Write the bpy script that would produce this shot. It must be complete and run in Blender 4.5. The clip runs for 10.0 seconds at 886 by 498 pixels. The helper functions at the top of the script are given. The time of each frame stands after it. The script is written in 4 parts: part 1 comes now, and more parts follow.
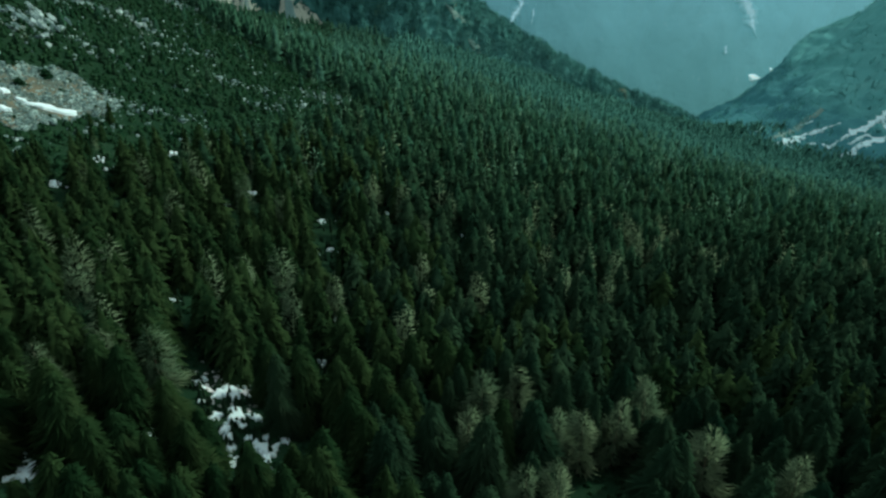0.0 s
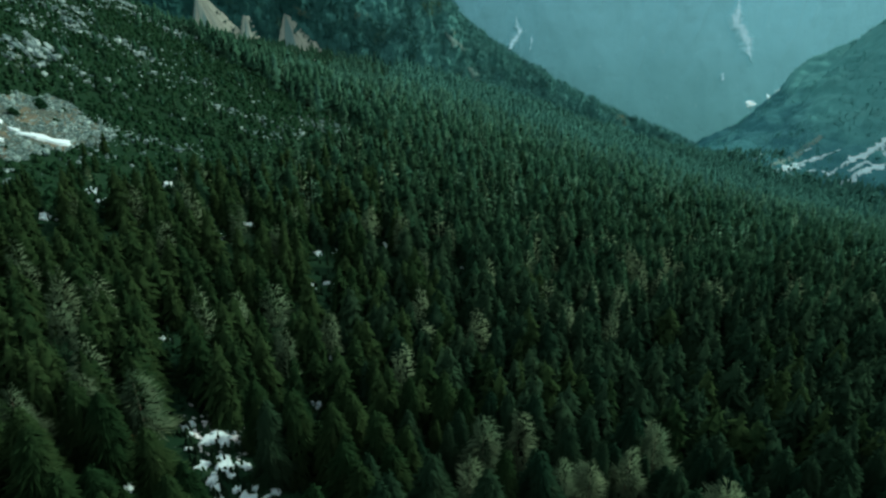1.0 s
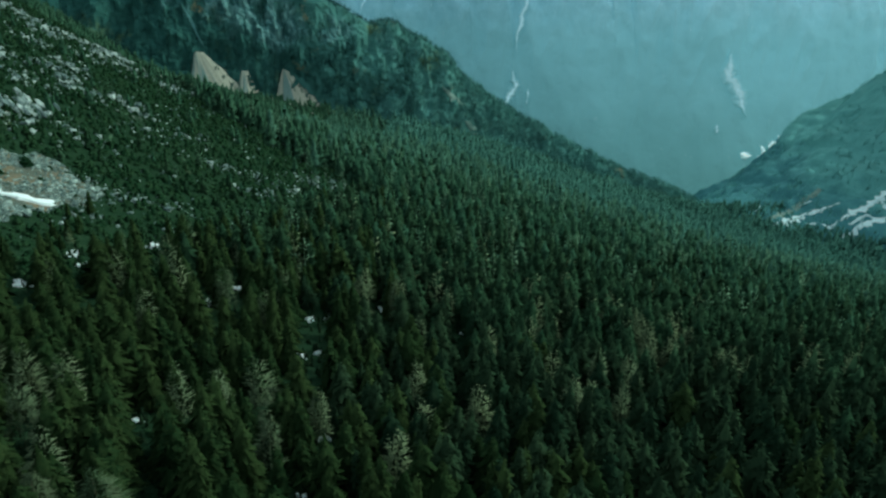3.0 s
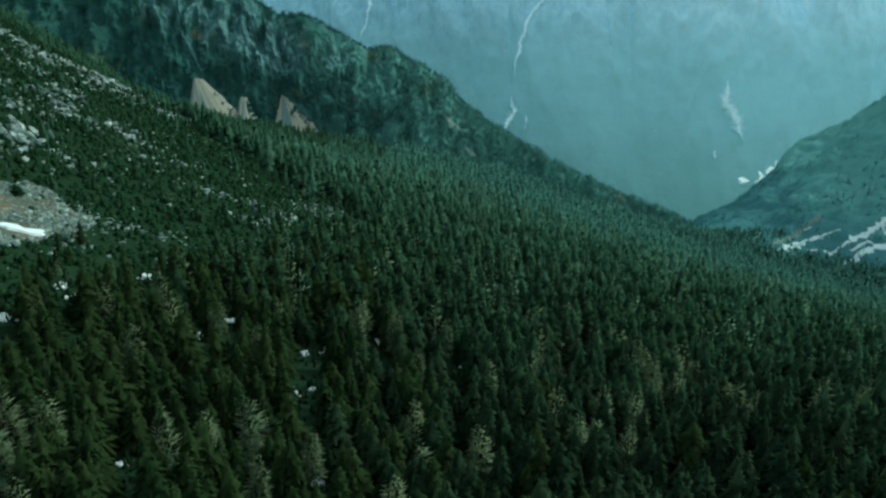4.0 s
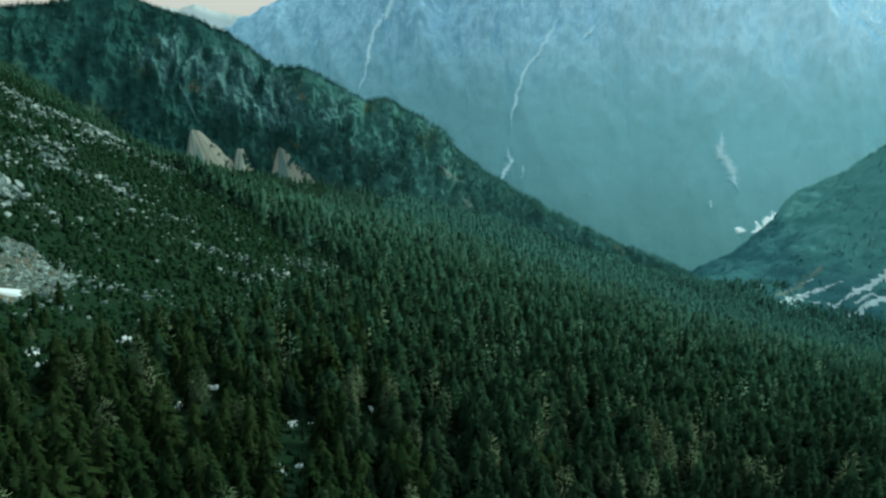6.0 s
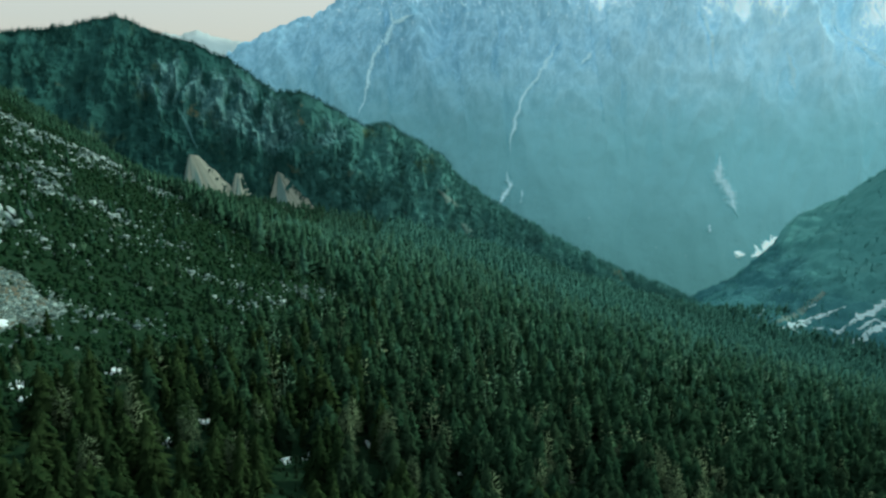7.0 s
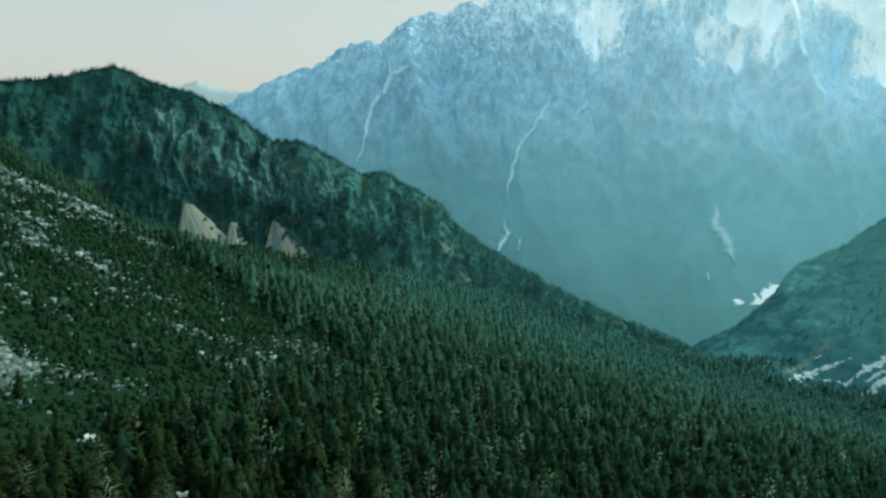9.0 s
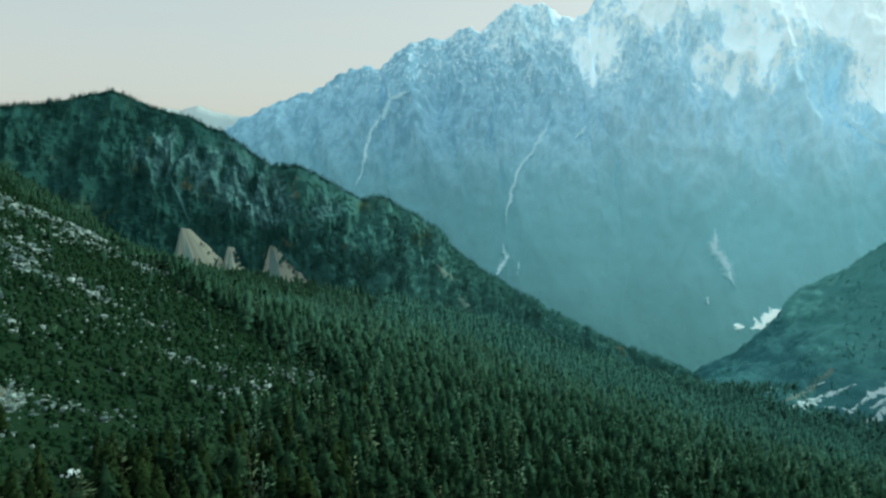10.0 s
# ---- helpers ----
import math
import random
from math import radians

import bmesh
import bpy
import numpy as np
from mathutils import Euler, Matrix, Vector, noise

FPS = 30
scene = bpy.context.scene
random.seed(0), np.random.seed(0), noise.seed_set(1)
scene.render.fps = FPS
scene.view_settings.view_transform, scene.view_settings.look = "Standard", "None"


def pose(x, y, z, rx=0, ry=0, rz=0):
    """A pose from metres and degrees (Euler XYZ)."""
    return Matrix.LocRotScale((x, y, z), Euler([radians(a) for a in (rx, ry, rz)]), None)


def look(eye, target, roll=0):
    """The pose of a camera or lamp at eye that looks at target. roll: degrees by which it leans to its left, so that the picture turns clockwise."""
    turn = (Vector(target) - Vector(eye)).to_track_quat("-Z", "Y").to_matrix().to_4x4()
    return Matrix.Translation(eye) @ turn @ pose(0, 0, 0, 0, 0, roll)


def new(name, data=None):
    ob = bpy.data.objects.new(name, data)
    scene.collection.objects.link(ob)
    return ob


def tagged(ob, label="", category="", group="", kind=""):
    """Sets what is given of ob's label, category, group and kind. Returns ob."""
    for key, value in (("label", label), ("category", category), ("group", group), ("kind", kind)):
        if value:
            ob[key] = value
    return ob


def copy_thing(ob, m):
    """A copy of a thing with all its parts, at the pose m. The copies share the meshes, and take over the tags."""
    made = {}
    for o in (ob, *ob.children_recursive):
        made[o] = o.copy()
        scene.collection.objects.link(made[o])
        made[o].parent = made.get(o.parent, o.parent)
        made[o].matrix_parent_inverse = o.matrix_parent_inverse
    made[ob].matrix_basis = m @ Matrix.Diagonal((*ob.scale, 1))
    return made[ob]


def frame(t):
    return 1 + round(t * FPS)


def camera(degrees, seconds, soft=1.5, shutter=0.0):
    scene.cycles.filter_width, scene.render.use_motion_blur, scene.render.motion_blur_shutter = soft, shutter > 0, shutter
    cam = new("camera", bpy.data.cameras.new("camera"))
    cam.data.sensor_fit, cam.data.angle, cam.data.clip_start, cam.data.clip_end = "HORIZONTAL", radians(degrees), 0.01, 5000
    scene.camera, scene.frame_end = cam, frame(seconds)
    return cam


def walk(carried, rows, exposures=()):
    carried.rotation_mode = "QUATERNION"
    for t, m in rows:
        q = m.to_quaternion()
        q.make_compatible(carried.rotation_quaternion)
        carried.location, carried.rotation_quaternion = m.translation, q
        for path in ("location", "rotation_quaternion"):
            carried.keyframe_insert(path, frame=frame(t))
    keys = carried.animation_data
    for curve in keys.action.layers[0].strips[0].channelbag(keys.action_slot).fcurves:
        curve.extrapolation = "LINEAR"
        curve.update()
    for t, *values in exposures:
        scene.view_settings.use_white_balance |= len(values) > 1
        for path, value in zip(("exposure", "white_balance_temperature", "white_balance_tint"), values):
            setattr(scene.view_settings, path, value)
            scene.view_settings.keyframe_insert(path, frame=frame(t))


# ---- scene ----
from mathutils.kdtree import KDTree

# ---------------------------------------------------------------- camera
cam = camera(64.72, 10.0, soft=2.5)
# seconds, x, y, z, yaw, pitch, roll
ROWS = [
    (0.0, 0.01, 0.03, 120.03, 0.14, -27.74, -0.07),
    (0.5, -0.02, 3.43, 120.03, 0.10, -26.72, -0.04),
    (1.0, -0.05, 6.85, 120.03, 0.06, -25.72, -0.03),
    (1.5, -0.09, 10.29, 120.03, 0.00, -24.72, -0.01),
    (2.0, -0.14, 13.74, 120.03, -0.05, -23.69, 0.01),
    (2.5, -0.18, 17.21, 120.03, -0.10, -22.68, 0.02),
    (4.0, -0.31, 27.68, 120.03, -0.26, -19.67, 0.08),
    (4.5, -0.36, 31.19, 120.03, -0.32, -18.68, 0.10),
    (5.0, -0.40, 34.71, 120.03, -0.38, -17.68, 0.12),
    (5.5, -0.44, 38.23, 120.03, -0.44, -16.68, 0.14),
    (7.0, -0.54, 48.82, 120.01, -0.56, -13.75, 0.18),
    (7.5, -0.57, 52.36, 120.00, -0.61, -12.79, 0.19),
    (8.0, -0.59, 55.89, 119.98, -0.66, -11.80, 0.20),
    (8.5, -0.61, 59.42, 119.97, -0.69, -10.84, 0.20),
    (9.0, -0.61, 62.94, 119.95, -0.75, -9.88, 0.21),
    (9.5, -0.61, 66.46, 119.93, -0.79, -8.91, 0.21),
    (10.0, -0.61, 69.97, 119.91, -0.85, -7.92, 0.23),
]
walk(cam, [(t, pose(x, y, z, 90 + pitch, 0, yaw) @ pose(0, 0, 0, 0, 0, roll)) for t, x, y, z, yaw, pitch, roll in ROWS],
     exposures=[(0.0, 0.5, 6500, -14), (10.0, 0.5, 6500, -14)])

# ---------------------------------------------------------------- light
SUN_AZIMUTH, SUN_HEIGHT = 64.0, 36.0      # degrees right of the valley's line (+y), degrees up
world = bpy.data.worlds.new("sky")
scene.world = world
world.use_nodes = True
wn = world.node_tree
sky = wn.nodes.new("ShaderNodeTexSky")
sky.sky_type, sky.sun_disc = "NISHITA", False
sky.sun_elevation, sky.sun_rotation = radians(SUN_HEIGHT), radians(SUN_AZIMUTH)
sky.altitude, sky.air_density, sky.dust_density, sky.ozone_density = 1000.0, 0.5, 10.0, 0.5
wn.nodes["Background"].inputs["Strength"].default_value = 0.14
thin_cloud = wn.nodes.new("ShaderNodeMix")       # a pale veil of high cloud over the blue
thin_cloud.data_type = "RGBA"
thin_cloud.inputs[0].default_value = 0.72
veil = wn.nodes.new("ShaderNodeMix")             # the veil is warm near the skyline and cooler overhead
veil.data_type = "RGBA"
veil.inputs[6].default_value, veil.inputs[7].default_value = (4.12, 3.74, 3.78, 1), (3.66, 3.72, 4.12, 1)
aim, split, rise = wn.nodes.new("ShaderNodeTexCoord"), wn.nodes.new("ShaderNodeSeparateXYZ"), wn.nodes.new("ShaderNodeMapRange")
streaks = wn.nodes.new("ShaderNodeTexNoise")
streaks.inputs["Scale"].default_value, streaks.inputs["Detail"].default_value = 5.0, 5.0
flat, lifted = wn.nodes.new("ShaderNodeMapping"), wn.nodes.new("ShaderNodeMath")
flat.inputs["Scale"].default_value = (1.0, 1.0, 6.0)
lifted.operation = "MULTIPLY_ADD"
lifted.inputs[1].default_value = 0.16
rise.inputs["From Min"].default_value, rise.inputs["From Max"].default_value = 0.12, 0.36
wn.links.new(aim.outputs["Generated"], split.inputs[0])
wn.links.new(aim.outputs["Generated"], flat.inputs["Vector"])
wn.links.new(flat.outputs[0], streaks.inputs["Vector"])
wn.links.new(streaks.outputs["Fac"], lifted.inputs[0])
wn.links.new(split.outputs["Z"], lifted.inputs[2])
wn.links.new(lifted.outputs[0], rise.inputs["Value"])
wn.links.new(rise.outputs[0], veil.inputs[0])
wn.links.new(veil.outputs[2], thin_cloud.inputs[7])
wn.links.new(sky.outputs[0], thin_cloud.inputs[6])
wn.links.new(thin_cloud.outputs[2], wn.nodes["Background"].inputs["Color"])

sun = new("sun", bpy.data.lights.new("sun", "SUN"))
sun.data.energy, sun.data.angle, sun.data.color = 1.35, radians(0.8), (1.0, 0.97, 0.91)
az, el = radians(SUN_AZIMUTH), radians(SUN_HEIGHT)
SUN_WAY = Vector((math.sin(az) * math.cos(el), math.cos(az) * math.cos(el), math.sin(el)))
sun.matrix_world = look(SUN_WAY * 300 + Vector((0, 0, 200)), (0, 0, 200))


# ---------------------------------------------------------------- materials
class Shade:
    """A small node writer for one material."""

    def __init__(self, name, rough=0.9, specular=0.2):
        self.mat = bpy.data.materials.new(name)
        self.mat.use_nodes = True
        self.tree = self.mat.node_tree
        self.bsdf = self.tree.nodes["Principled BSDF"]
        self.bsdf.inputs["Roughness"].default_value = rough
        self.bsdf.inputs["Specular IOR Level"].default_value = specular
        self.place = self.node("ShaderNodeTexCoord").outputs["Object"]

    def node(self, kind, **sets):
        n = self.tree.nodes.new(kind)
        for key, value in sets.items():
            n.inputs[key].default_value = value
        return n

    def link(self, a, b):
        self.tree.links.new(a, b)

    def noise(self, scale, detail=5.0, rough=0.6, stretch=(1, 1, 1)):
        m = self.node("ShaderNodeMapping", Scale=stretch)
        self.link(self.place, m.inputs["Vector"])
        n = self.node("ShaderNodeTexNoise", Scale=scale, Detail=detail, Roughness=rough)
        self.link(m.outputs[0], n.inputs["Vector"])
        return n.outputs["Fac"]

    def steps(self, fac, low, high):
        n = self.node("ShaderNodeMapRange", **{"From Min": low, "From Max": high})
        n.interpolation_type = "SMOOTHSTEP"
        self.link(fac, n.inputs["Value"])
        return n.outputs[0]

    def mix(self, fac, a, b):
        n = self.tree.nodes.new("ShaderNodeMix")
        n.data_type = "RGBA"
        if isinstance(fac, float):
            n.inputs[0].default_value = fac
        else:
            self.link(fac, n.inputs[0])
        for value, slot in ((a, n.inputs[6]), (b, n.inputs[7])):
            if isinstance(value, tuple):
                slot.default_value = (*value, 1)
            else:
                self.link(value, slot)
        return n.outputs[2]

    def sum(self, op, a, b):
        n = self.tree.nodes.new("ShaderNodeMath")
        n.operation = op
        for value, slot in ((a, n.inputs[0]), (b, n.inputs[1])):
            if isinstance(value, (int, float)):
                slot.default_value = value
            else:
                self.link(value, slot)
        return n.outputs[0]

    def slope(self):
        """How far the surface faces up: 1 level, 0 upright."""
        g = self.node("ShaderNodeNewGeometry")
        s = self.node("ShaderNodeSeparateXYZ")
        self.link(g.outputs["Normal"], s.inputs[0])
        return s.outputs["Z"]

    def axis(self, letter):
        s = self.node("ShaderNodeSeparateXYZ")
        self.link(self.place, s.inputs[0])
        return s.outputs[letter]

    def bump(self, fac, strength, distance):
        b = self.node("ShaderNodeBump", Strength=strength, Distance=distance)
        self.link(fac, b.inputs["Height"])
        self.link(b.outputs[0], self.bsdf.inputs["Normal"])

    def done(self, colour):
        self.link(colour, self.bsdf.inputs["Base Color"])
        return self.mat


def foliage(name, dark, light, tip):
    """Needles: one tone for each tree, with finer spots of light and old growth."""
    s = Shade(name, 1.0, 0.0)
    tone = s.node("ShaderNodeAttribute")
    tone.attribute_name = "tone"
    info = s.node("ShaderNodeObjectInfo")
    fac = s.sum("FRACT", s.sum("ADD", tone.outputs["Fac"], info.outputs["Random"]), 0.0)
    base = s.mix(fac, dark, light)
    spots = s.steps(s.noise(1.6, 5.0, 0.7), 0.42, 0.72)
    return s.done(s.mix(s.sum("MULTIPLY", spots, 0.6), base, tip))


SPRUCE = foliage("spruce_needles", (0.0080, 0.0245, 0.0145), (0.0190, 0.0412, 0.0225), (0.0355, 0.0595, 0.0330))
# Olive needles: the sunnier light of the left side, put into the colour.
SUNLIT_SPRUCE = foliage("sunlit_spruce_needles", (0.0085, 0.0245, 0.0105), (0.0205, 0.0410, 0.0160), (0.0385, 0.0600, 0.0240))
# Farther stands: distance haze put into the needle colours, step by step.
FAINT_HAZE_SPRUCE = foliage("spruce_needles_haze_1", (0.0135, 0.0415, 0.0235), (0.0260, 0.0620, 0.0340), (0.0450, 0.0840, 0.0450))
MID_HAZE_SPRUCE = foliage("spruce_needles_haze_2", (0.0270, 0.0790, 0.0495), (0.0385, 0.0980, 0.0615), (0.0580, 0.1200, 0.0740))
DEEP_HAZE_SPRUCE = foliage("spruce_needles_haze_3", (0.0440, 0.1200, 0.0870), (0.0580, 0.1430, 0.1030), (0.0810, 0.1680, 0.1190))
FAR_HAZE_SPRUCE = foliage("spruce_needles_haze_4", (0.0500, 0.1480, 0.1230), (0.0650, 0.1720, 0.1420), (0.0860, 0.1960, 0.1600))
# Spur needles: their blue-green is distance haze put into the colour.
HAZED_SPRUCE = foliage("hazed_spur_spruce_needles", (0.1050, 0.3200, 0.3200), (0.1300, 0.3600, 0.3560), (0.1550, 0.3950, 0.3880))
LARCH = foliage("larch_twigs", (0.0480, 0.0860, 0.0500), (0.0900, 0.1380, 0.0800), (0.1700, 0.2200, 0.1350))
# Farther larches, with haze put into the colour of their twigs.
MID_HAZE_LARCH = foliage("larch_twigs_haze_1", (0.0632, 0.1464, 0.0968), (0.1002, 0.1945, 0.1281), (0.1530, 0.2507, 0.1672))
FAR_HAZE_LARCH = foliage("larch_twigs_haze_2", (0.0440, 0.1419, 0.1172), (0.0648, 0.1721, 0.1399), (0.0856, 0.1977, 0.1588))
PINE = foliage("dwarf_pine_needles", (0.0090, 0.0330, 0.0165), (0.0190, 0.0500, 0.0245), (0.0350, 0.0690, 0.0340))
# Mountain needles: haze put into the colour, most of all at the valley end.
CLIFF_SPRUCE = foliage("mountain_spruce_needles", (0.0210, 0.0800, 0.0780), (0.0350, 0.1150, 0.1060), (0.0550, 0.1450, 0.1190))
LIP_SPRUCE = foliage("hazed_lip_spruce_needles", (0.0400, 0.1250, 0.1150), (0.0580, 0.1550, 0.1350), (0.0850, 0.1850, 0.1500))
VALLEY_HAZE_SPRUCE = foliage("hazed_ridge_spruce_needles", (0.0700, 0.2150, 0.2060), (0.0950, 0.2600, 0.2460), (0.1250, 0.2950, 0.2720))
RUST = foliage("autumn_leaves", (0.16, 0.075, 0.025), (0.24, 0.12, 0.045), (0.30, 0.17, 0.07))


def bark():
    s = Shade("bark", 0.9)
    return s.done(s.mix(s.noise(3.0, 4.0, 0.6, (1, 1, 0.2)), (0.07, 0.05, 0.035), (0.16, 0.13, 0.10)))


BARK = bark()


def forest_floor():
    s = Shade("forest_floor", 1.0, 0.02)
    base = s.mix(s.noise(0.05), (0.0085, 0.029, 0.016), (0.017, 0.042, 0.022))
    base = s.mix(s.steps(s.noise(0.45, 7.0, 0.75), 0.5, 0.72), base, (0.030, 0.055, 0.031))
    snow = s.steps(s.sum("ADD", s.noise(0.02, 2.0), s.sum("MULTIPLY", s.noise(0.35, 5.0), 0.5)), 0.96, 1.0)
    s.bump(s.noise(0.8, 6.0), 0.6, 0.5)
    return s.done(s.mix(snow, base, (0.75, 0.78, 0.80)))


FLOOR = forest_floor()


def limestone(name, a, b, stain, grain=(1, 1, 0.3), pieces=False):
    s = Shade(name, 0.95, 0.03)
    if pieces:      # each block has its own tone
        g, info = s.node("ShaderNodeNewGeometry"), s.node("ShaderNodeObjectInfo")
        each = s.sum("FRACT", s.sum("ADD", g.outputs["Random Per Island"], info.outputs["Random"]), 0.0)
        fac = s.sum("ADD", s.sum("MULTIPLY", s.sum("POWER", each, 2.0), 0.8), s.sum("MULTIPLY", s.noise(0.6, 7.0, 0.7), 0.35))
    else:
        fac = s.noise(0.35, 7.0, 0.65)
    base = s.mix(fac, a, b)
    base = s.mix(s.steps(s.noise(0.9, 6.0, 0.7, grain), 0.50, 0.70), base, stain)
    s.bump(s.noise(1.3, 8.0, 0.7), 0.9, 0.6)
    return s.done(base)


ROCK = limestone("limestone", (0.040, 0.088, 0.092), (0.44, 0.58, 0.57), (0.022, 0.048, 0.048), pieces=True)
RUBBLE = limestone("loose_limestone", (0.066, 0.122, 0.118), (0.36, 0.50, 0.475), (0.035, 0.068, 0.064), pieces=True)
# Gully gravel: the blue-green of distance haze is in its base colour.
GRAVEL = limestone("hazed_blue_gravel", (0.060, 0.165, 0.175), (0.085, 0.205, 0.210), (0.045, 0.135, 0.140))


def fan_gravel():
    """Tan gravel as in sun, with blue-grey shade painted in streaks down the fall line."""
    s = Shade("tan_scree", 1.0, 0.02)
    streak = s.node("ShaderNodeAttribute")
    streak.attribute_name = "tone"
    base = s.mix(s.noise(0.25, 8.0, 0.7), (0.27, 0.325, 0.275), (0.42, 0.455, 0.385))
    base = s.mix(s.steps(streak.outputs["Fac"], 0.46, 0.72), base, (0.15, 0.25, 0.245))
    base = s.mix(s.steps(s.noise(0.5, 6.0, 0.75), 0.60, 0.72), base, (0.13, 0.19, 0.16))
    s.bump(s.noise(1.0, 8.0, 0.7), 0.8, 0.6)
    return s.done(base)


FAN = fan_gravel()


def scree_ground():
    """Grey stone dust with patches of bare tan soil and thin moss."""
    s = Shade("scree", 1.0, 0.02)
    base = s.mix(s.noise(0.6, 8.0, 0.75), (0.050, 0.080, 0.070), (0.135, 0.165, 0.140))
    base = s.mix(s.steps(s.noise(0.055, 6.0, 0.7), 0.44, 0.58), base, (0.150, 0.142, 0.100))
    base = s.mix(s.steps(s.noise(0.12, 7.0, 0.75), 0.60, 0.70), base, (0.018, 0.045, 0.022))
    s.bump(s.noise(1.3, 8.0, 0.7), 0.9, 0.6)
    return s.done(base)


SCREE = scree_ground()


def snow_white():
    s = Shade("old_snow", 0.6, 0.3)
    s.bump(s.noise(0.7, 5.0), 0.4, 0.3)
    return s.done(s.mix(s.noise(0.3, 6.0), (0.56, 0.72, 0.76), (0.72, 0.88, 0.92)))


BANK = limestone("bank_gravel", (0.15, 0.25, 0.235), (0.21, 0.315, 0.285), (0.10, 0.19, 0.18))
SNOW = snow_white()
# Bench snow, tinted teal to paint in the haze before it.
FAR_SNOW = limestone("hazed_blue_snow", (0.50, 0.74, 0.80), (0.66, 0.86, 0.90), (0.24, 0.46, 0.50))


def wooded_cliff():
    """Steep mountainside: dark woods with haze painted in towards the right, grey limestone on the bare buttresses, and
    some dry grass.
    """
    s = Shade("wooded_limestone_cliff", 1.0, 0.02)
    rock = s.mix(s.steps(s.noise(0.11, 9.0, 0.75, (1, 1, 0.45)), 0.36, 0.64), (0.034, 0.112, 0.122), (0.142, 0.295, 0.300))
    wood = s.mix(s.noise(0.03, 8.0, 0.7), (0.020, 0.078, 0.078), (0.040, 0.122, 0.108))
    # Woods lightened along X, as haze would do towards the valley end.
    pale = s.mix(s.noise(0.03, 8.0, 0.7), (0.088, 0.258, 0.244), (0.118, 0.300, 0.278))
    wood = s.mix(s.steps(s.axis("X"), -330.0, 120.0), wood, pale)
    wood = s.mix(s.steps(s.noise(0.016, 6.0, 0.7), 0.56, 0.70), wood, (0.085, 0.150, 0.088))
    wood = s.mix(s.steps(s.noise(0.021, 5.0, 0.65), 0.63, 0.71), wood, (0.190, 0.200, 0.125))
    bare = s.node("ShaderNodeAttribute")
    bare.attribute_name = "tone"
    where = s.sum("ADD", bare.outputs["Fac"], s.sum("MULTIPLY", s.sum("SUBTRACT", s.noise(0.05, 9.0, 0.78, (1, 1, 0.6)), 0.5), 1.7))
    s.bump(s.noise(0.25, 6.0, 0.6, (1, 1, 0.7)), 0.5, 1.6)
    return s.done(s.mix(s.steps(where, 0.40, 0.95), wood, rock))


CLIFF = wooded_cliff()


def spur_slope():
    """Even woods with blue-green haze painted in, above a darker bench."""
    s = Shade("hazed_wooded_spur", 1.0, 0.05)
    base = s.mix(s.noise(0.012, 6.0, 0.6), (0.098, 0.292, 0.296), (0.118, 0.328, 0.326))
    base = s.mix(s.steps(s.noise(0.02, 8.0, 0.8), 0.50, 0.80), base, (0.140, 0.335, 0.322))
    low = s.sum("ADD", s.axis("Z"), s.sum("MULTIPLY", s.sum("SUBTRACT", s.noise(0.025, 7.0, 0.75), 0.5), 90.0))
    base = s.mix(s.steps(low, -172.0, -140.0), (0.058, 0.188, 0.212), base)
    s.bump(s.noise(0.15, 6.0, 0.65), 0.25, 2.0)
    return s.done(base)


RIGHT_SLOPE = spur_slope()


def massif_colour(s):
    """Far rock over darker woods, with blue distance haze painted in, paler towards the sun."""
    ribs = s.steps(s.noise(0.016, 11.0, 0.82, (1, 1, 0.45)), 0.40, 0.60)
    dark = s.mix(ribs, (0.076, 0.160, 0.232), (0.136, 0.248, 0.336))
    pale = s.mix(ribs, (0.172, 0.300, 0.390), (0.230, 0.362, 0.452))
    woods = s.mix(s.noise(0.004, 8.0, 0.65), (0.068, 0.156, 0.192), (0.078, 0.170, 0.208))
    hazed_woods = s.mix(s.noise(0.004, 8.0, 0.65), (0.110, 0.240, 0.290), (0.122, 0.258, 0.308))
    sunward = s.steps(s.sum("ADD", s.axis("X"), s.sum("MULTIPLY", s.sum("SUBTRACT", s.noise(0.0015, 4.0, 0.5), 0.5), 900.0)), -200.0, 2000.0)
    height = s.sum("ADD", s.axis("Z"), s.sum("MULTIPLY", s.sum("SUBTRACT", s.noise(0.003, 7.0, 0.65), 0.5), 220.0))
    base = s.mix(s.steps(height, -250.0, 350.0), s.mix(sunward, woods, hazed_woods), s.mix(sunward, dark, pale))
    # Low band: darker woods, and the dark teal valley haze painted in.
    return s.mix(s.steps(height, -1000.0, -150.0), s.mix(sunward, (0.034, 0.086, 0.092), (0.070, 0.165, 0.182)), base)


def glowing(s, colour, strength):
    """A far backdrop with added emission, which stands in for the bright haze before it."""
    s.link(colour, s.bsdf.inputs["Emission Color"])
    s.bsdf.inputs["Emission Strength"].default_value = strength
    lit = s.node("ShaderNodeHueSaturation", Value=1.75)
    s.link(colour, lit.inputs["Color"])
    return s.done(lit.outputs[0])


def snow_haze_share(s):
    """The snow cover that the relief holds, and white haze painted as snow at the upper right, frayed at the edges."""
    lying = s.node("ShaderNodeAttribute")
    lying.attribute_name = "tone"
    frayed = s.sum("ADD", s.sum("MULTIPLY", s.sum("SUBTRACT", s.noise(0.026, 11.0, 0.86, (1, 0.6, 0.40)), 0.5), 4.3),
                   s.sum("MULTIPLY", s.sum("SUBTRACT", s.noise(0.007, 7.0, 0.75, (1, 0.6, 0.5)), 0.5), 2.6))
    return s.sum("ADD", lying.outputs["Fac"], frayed)


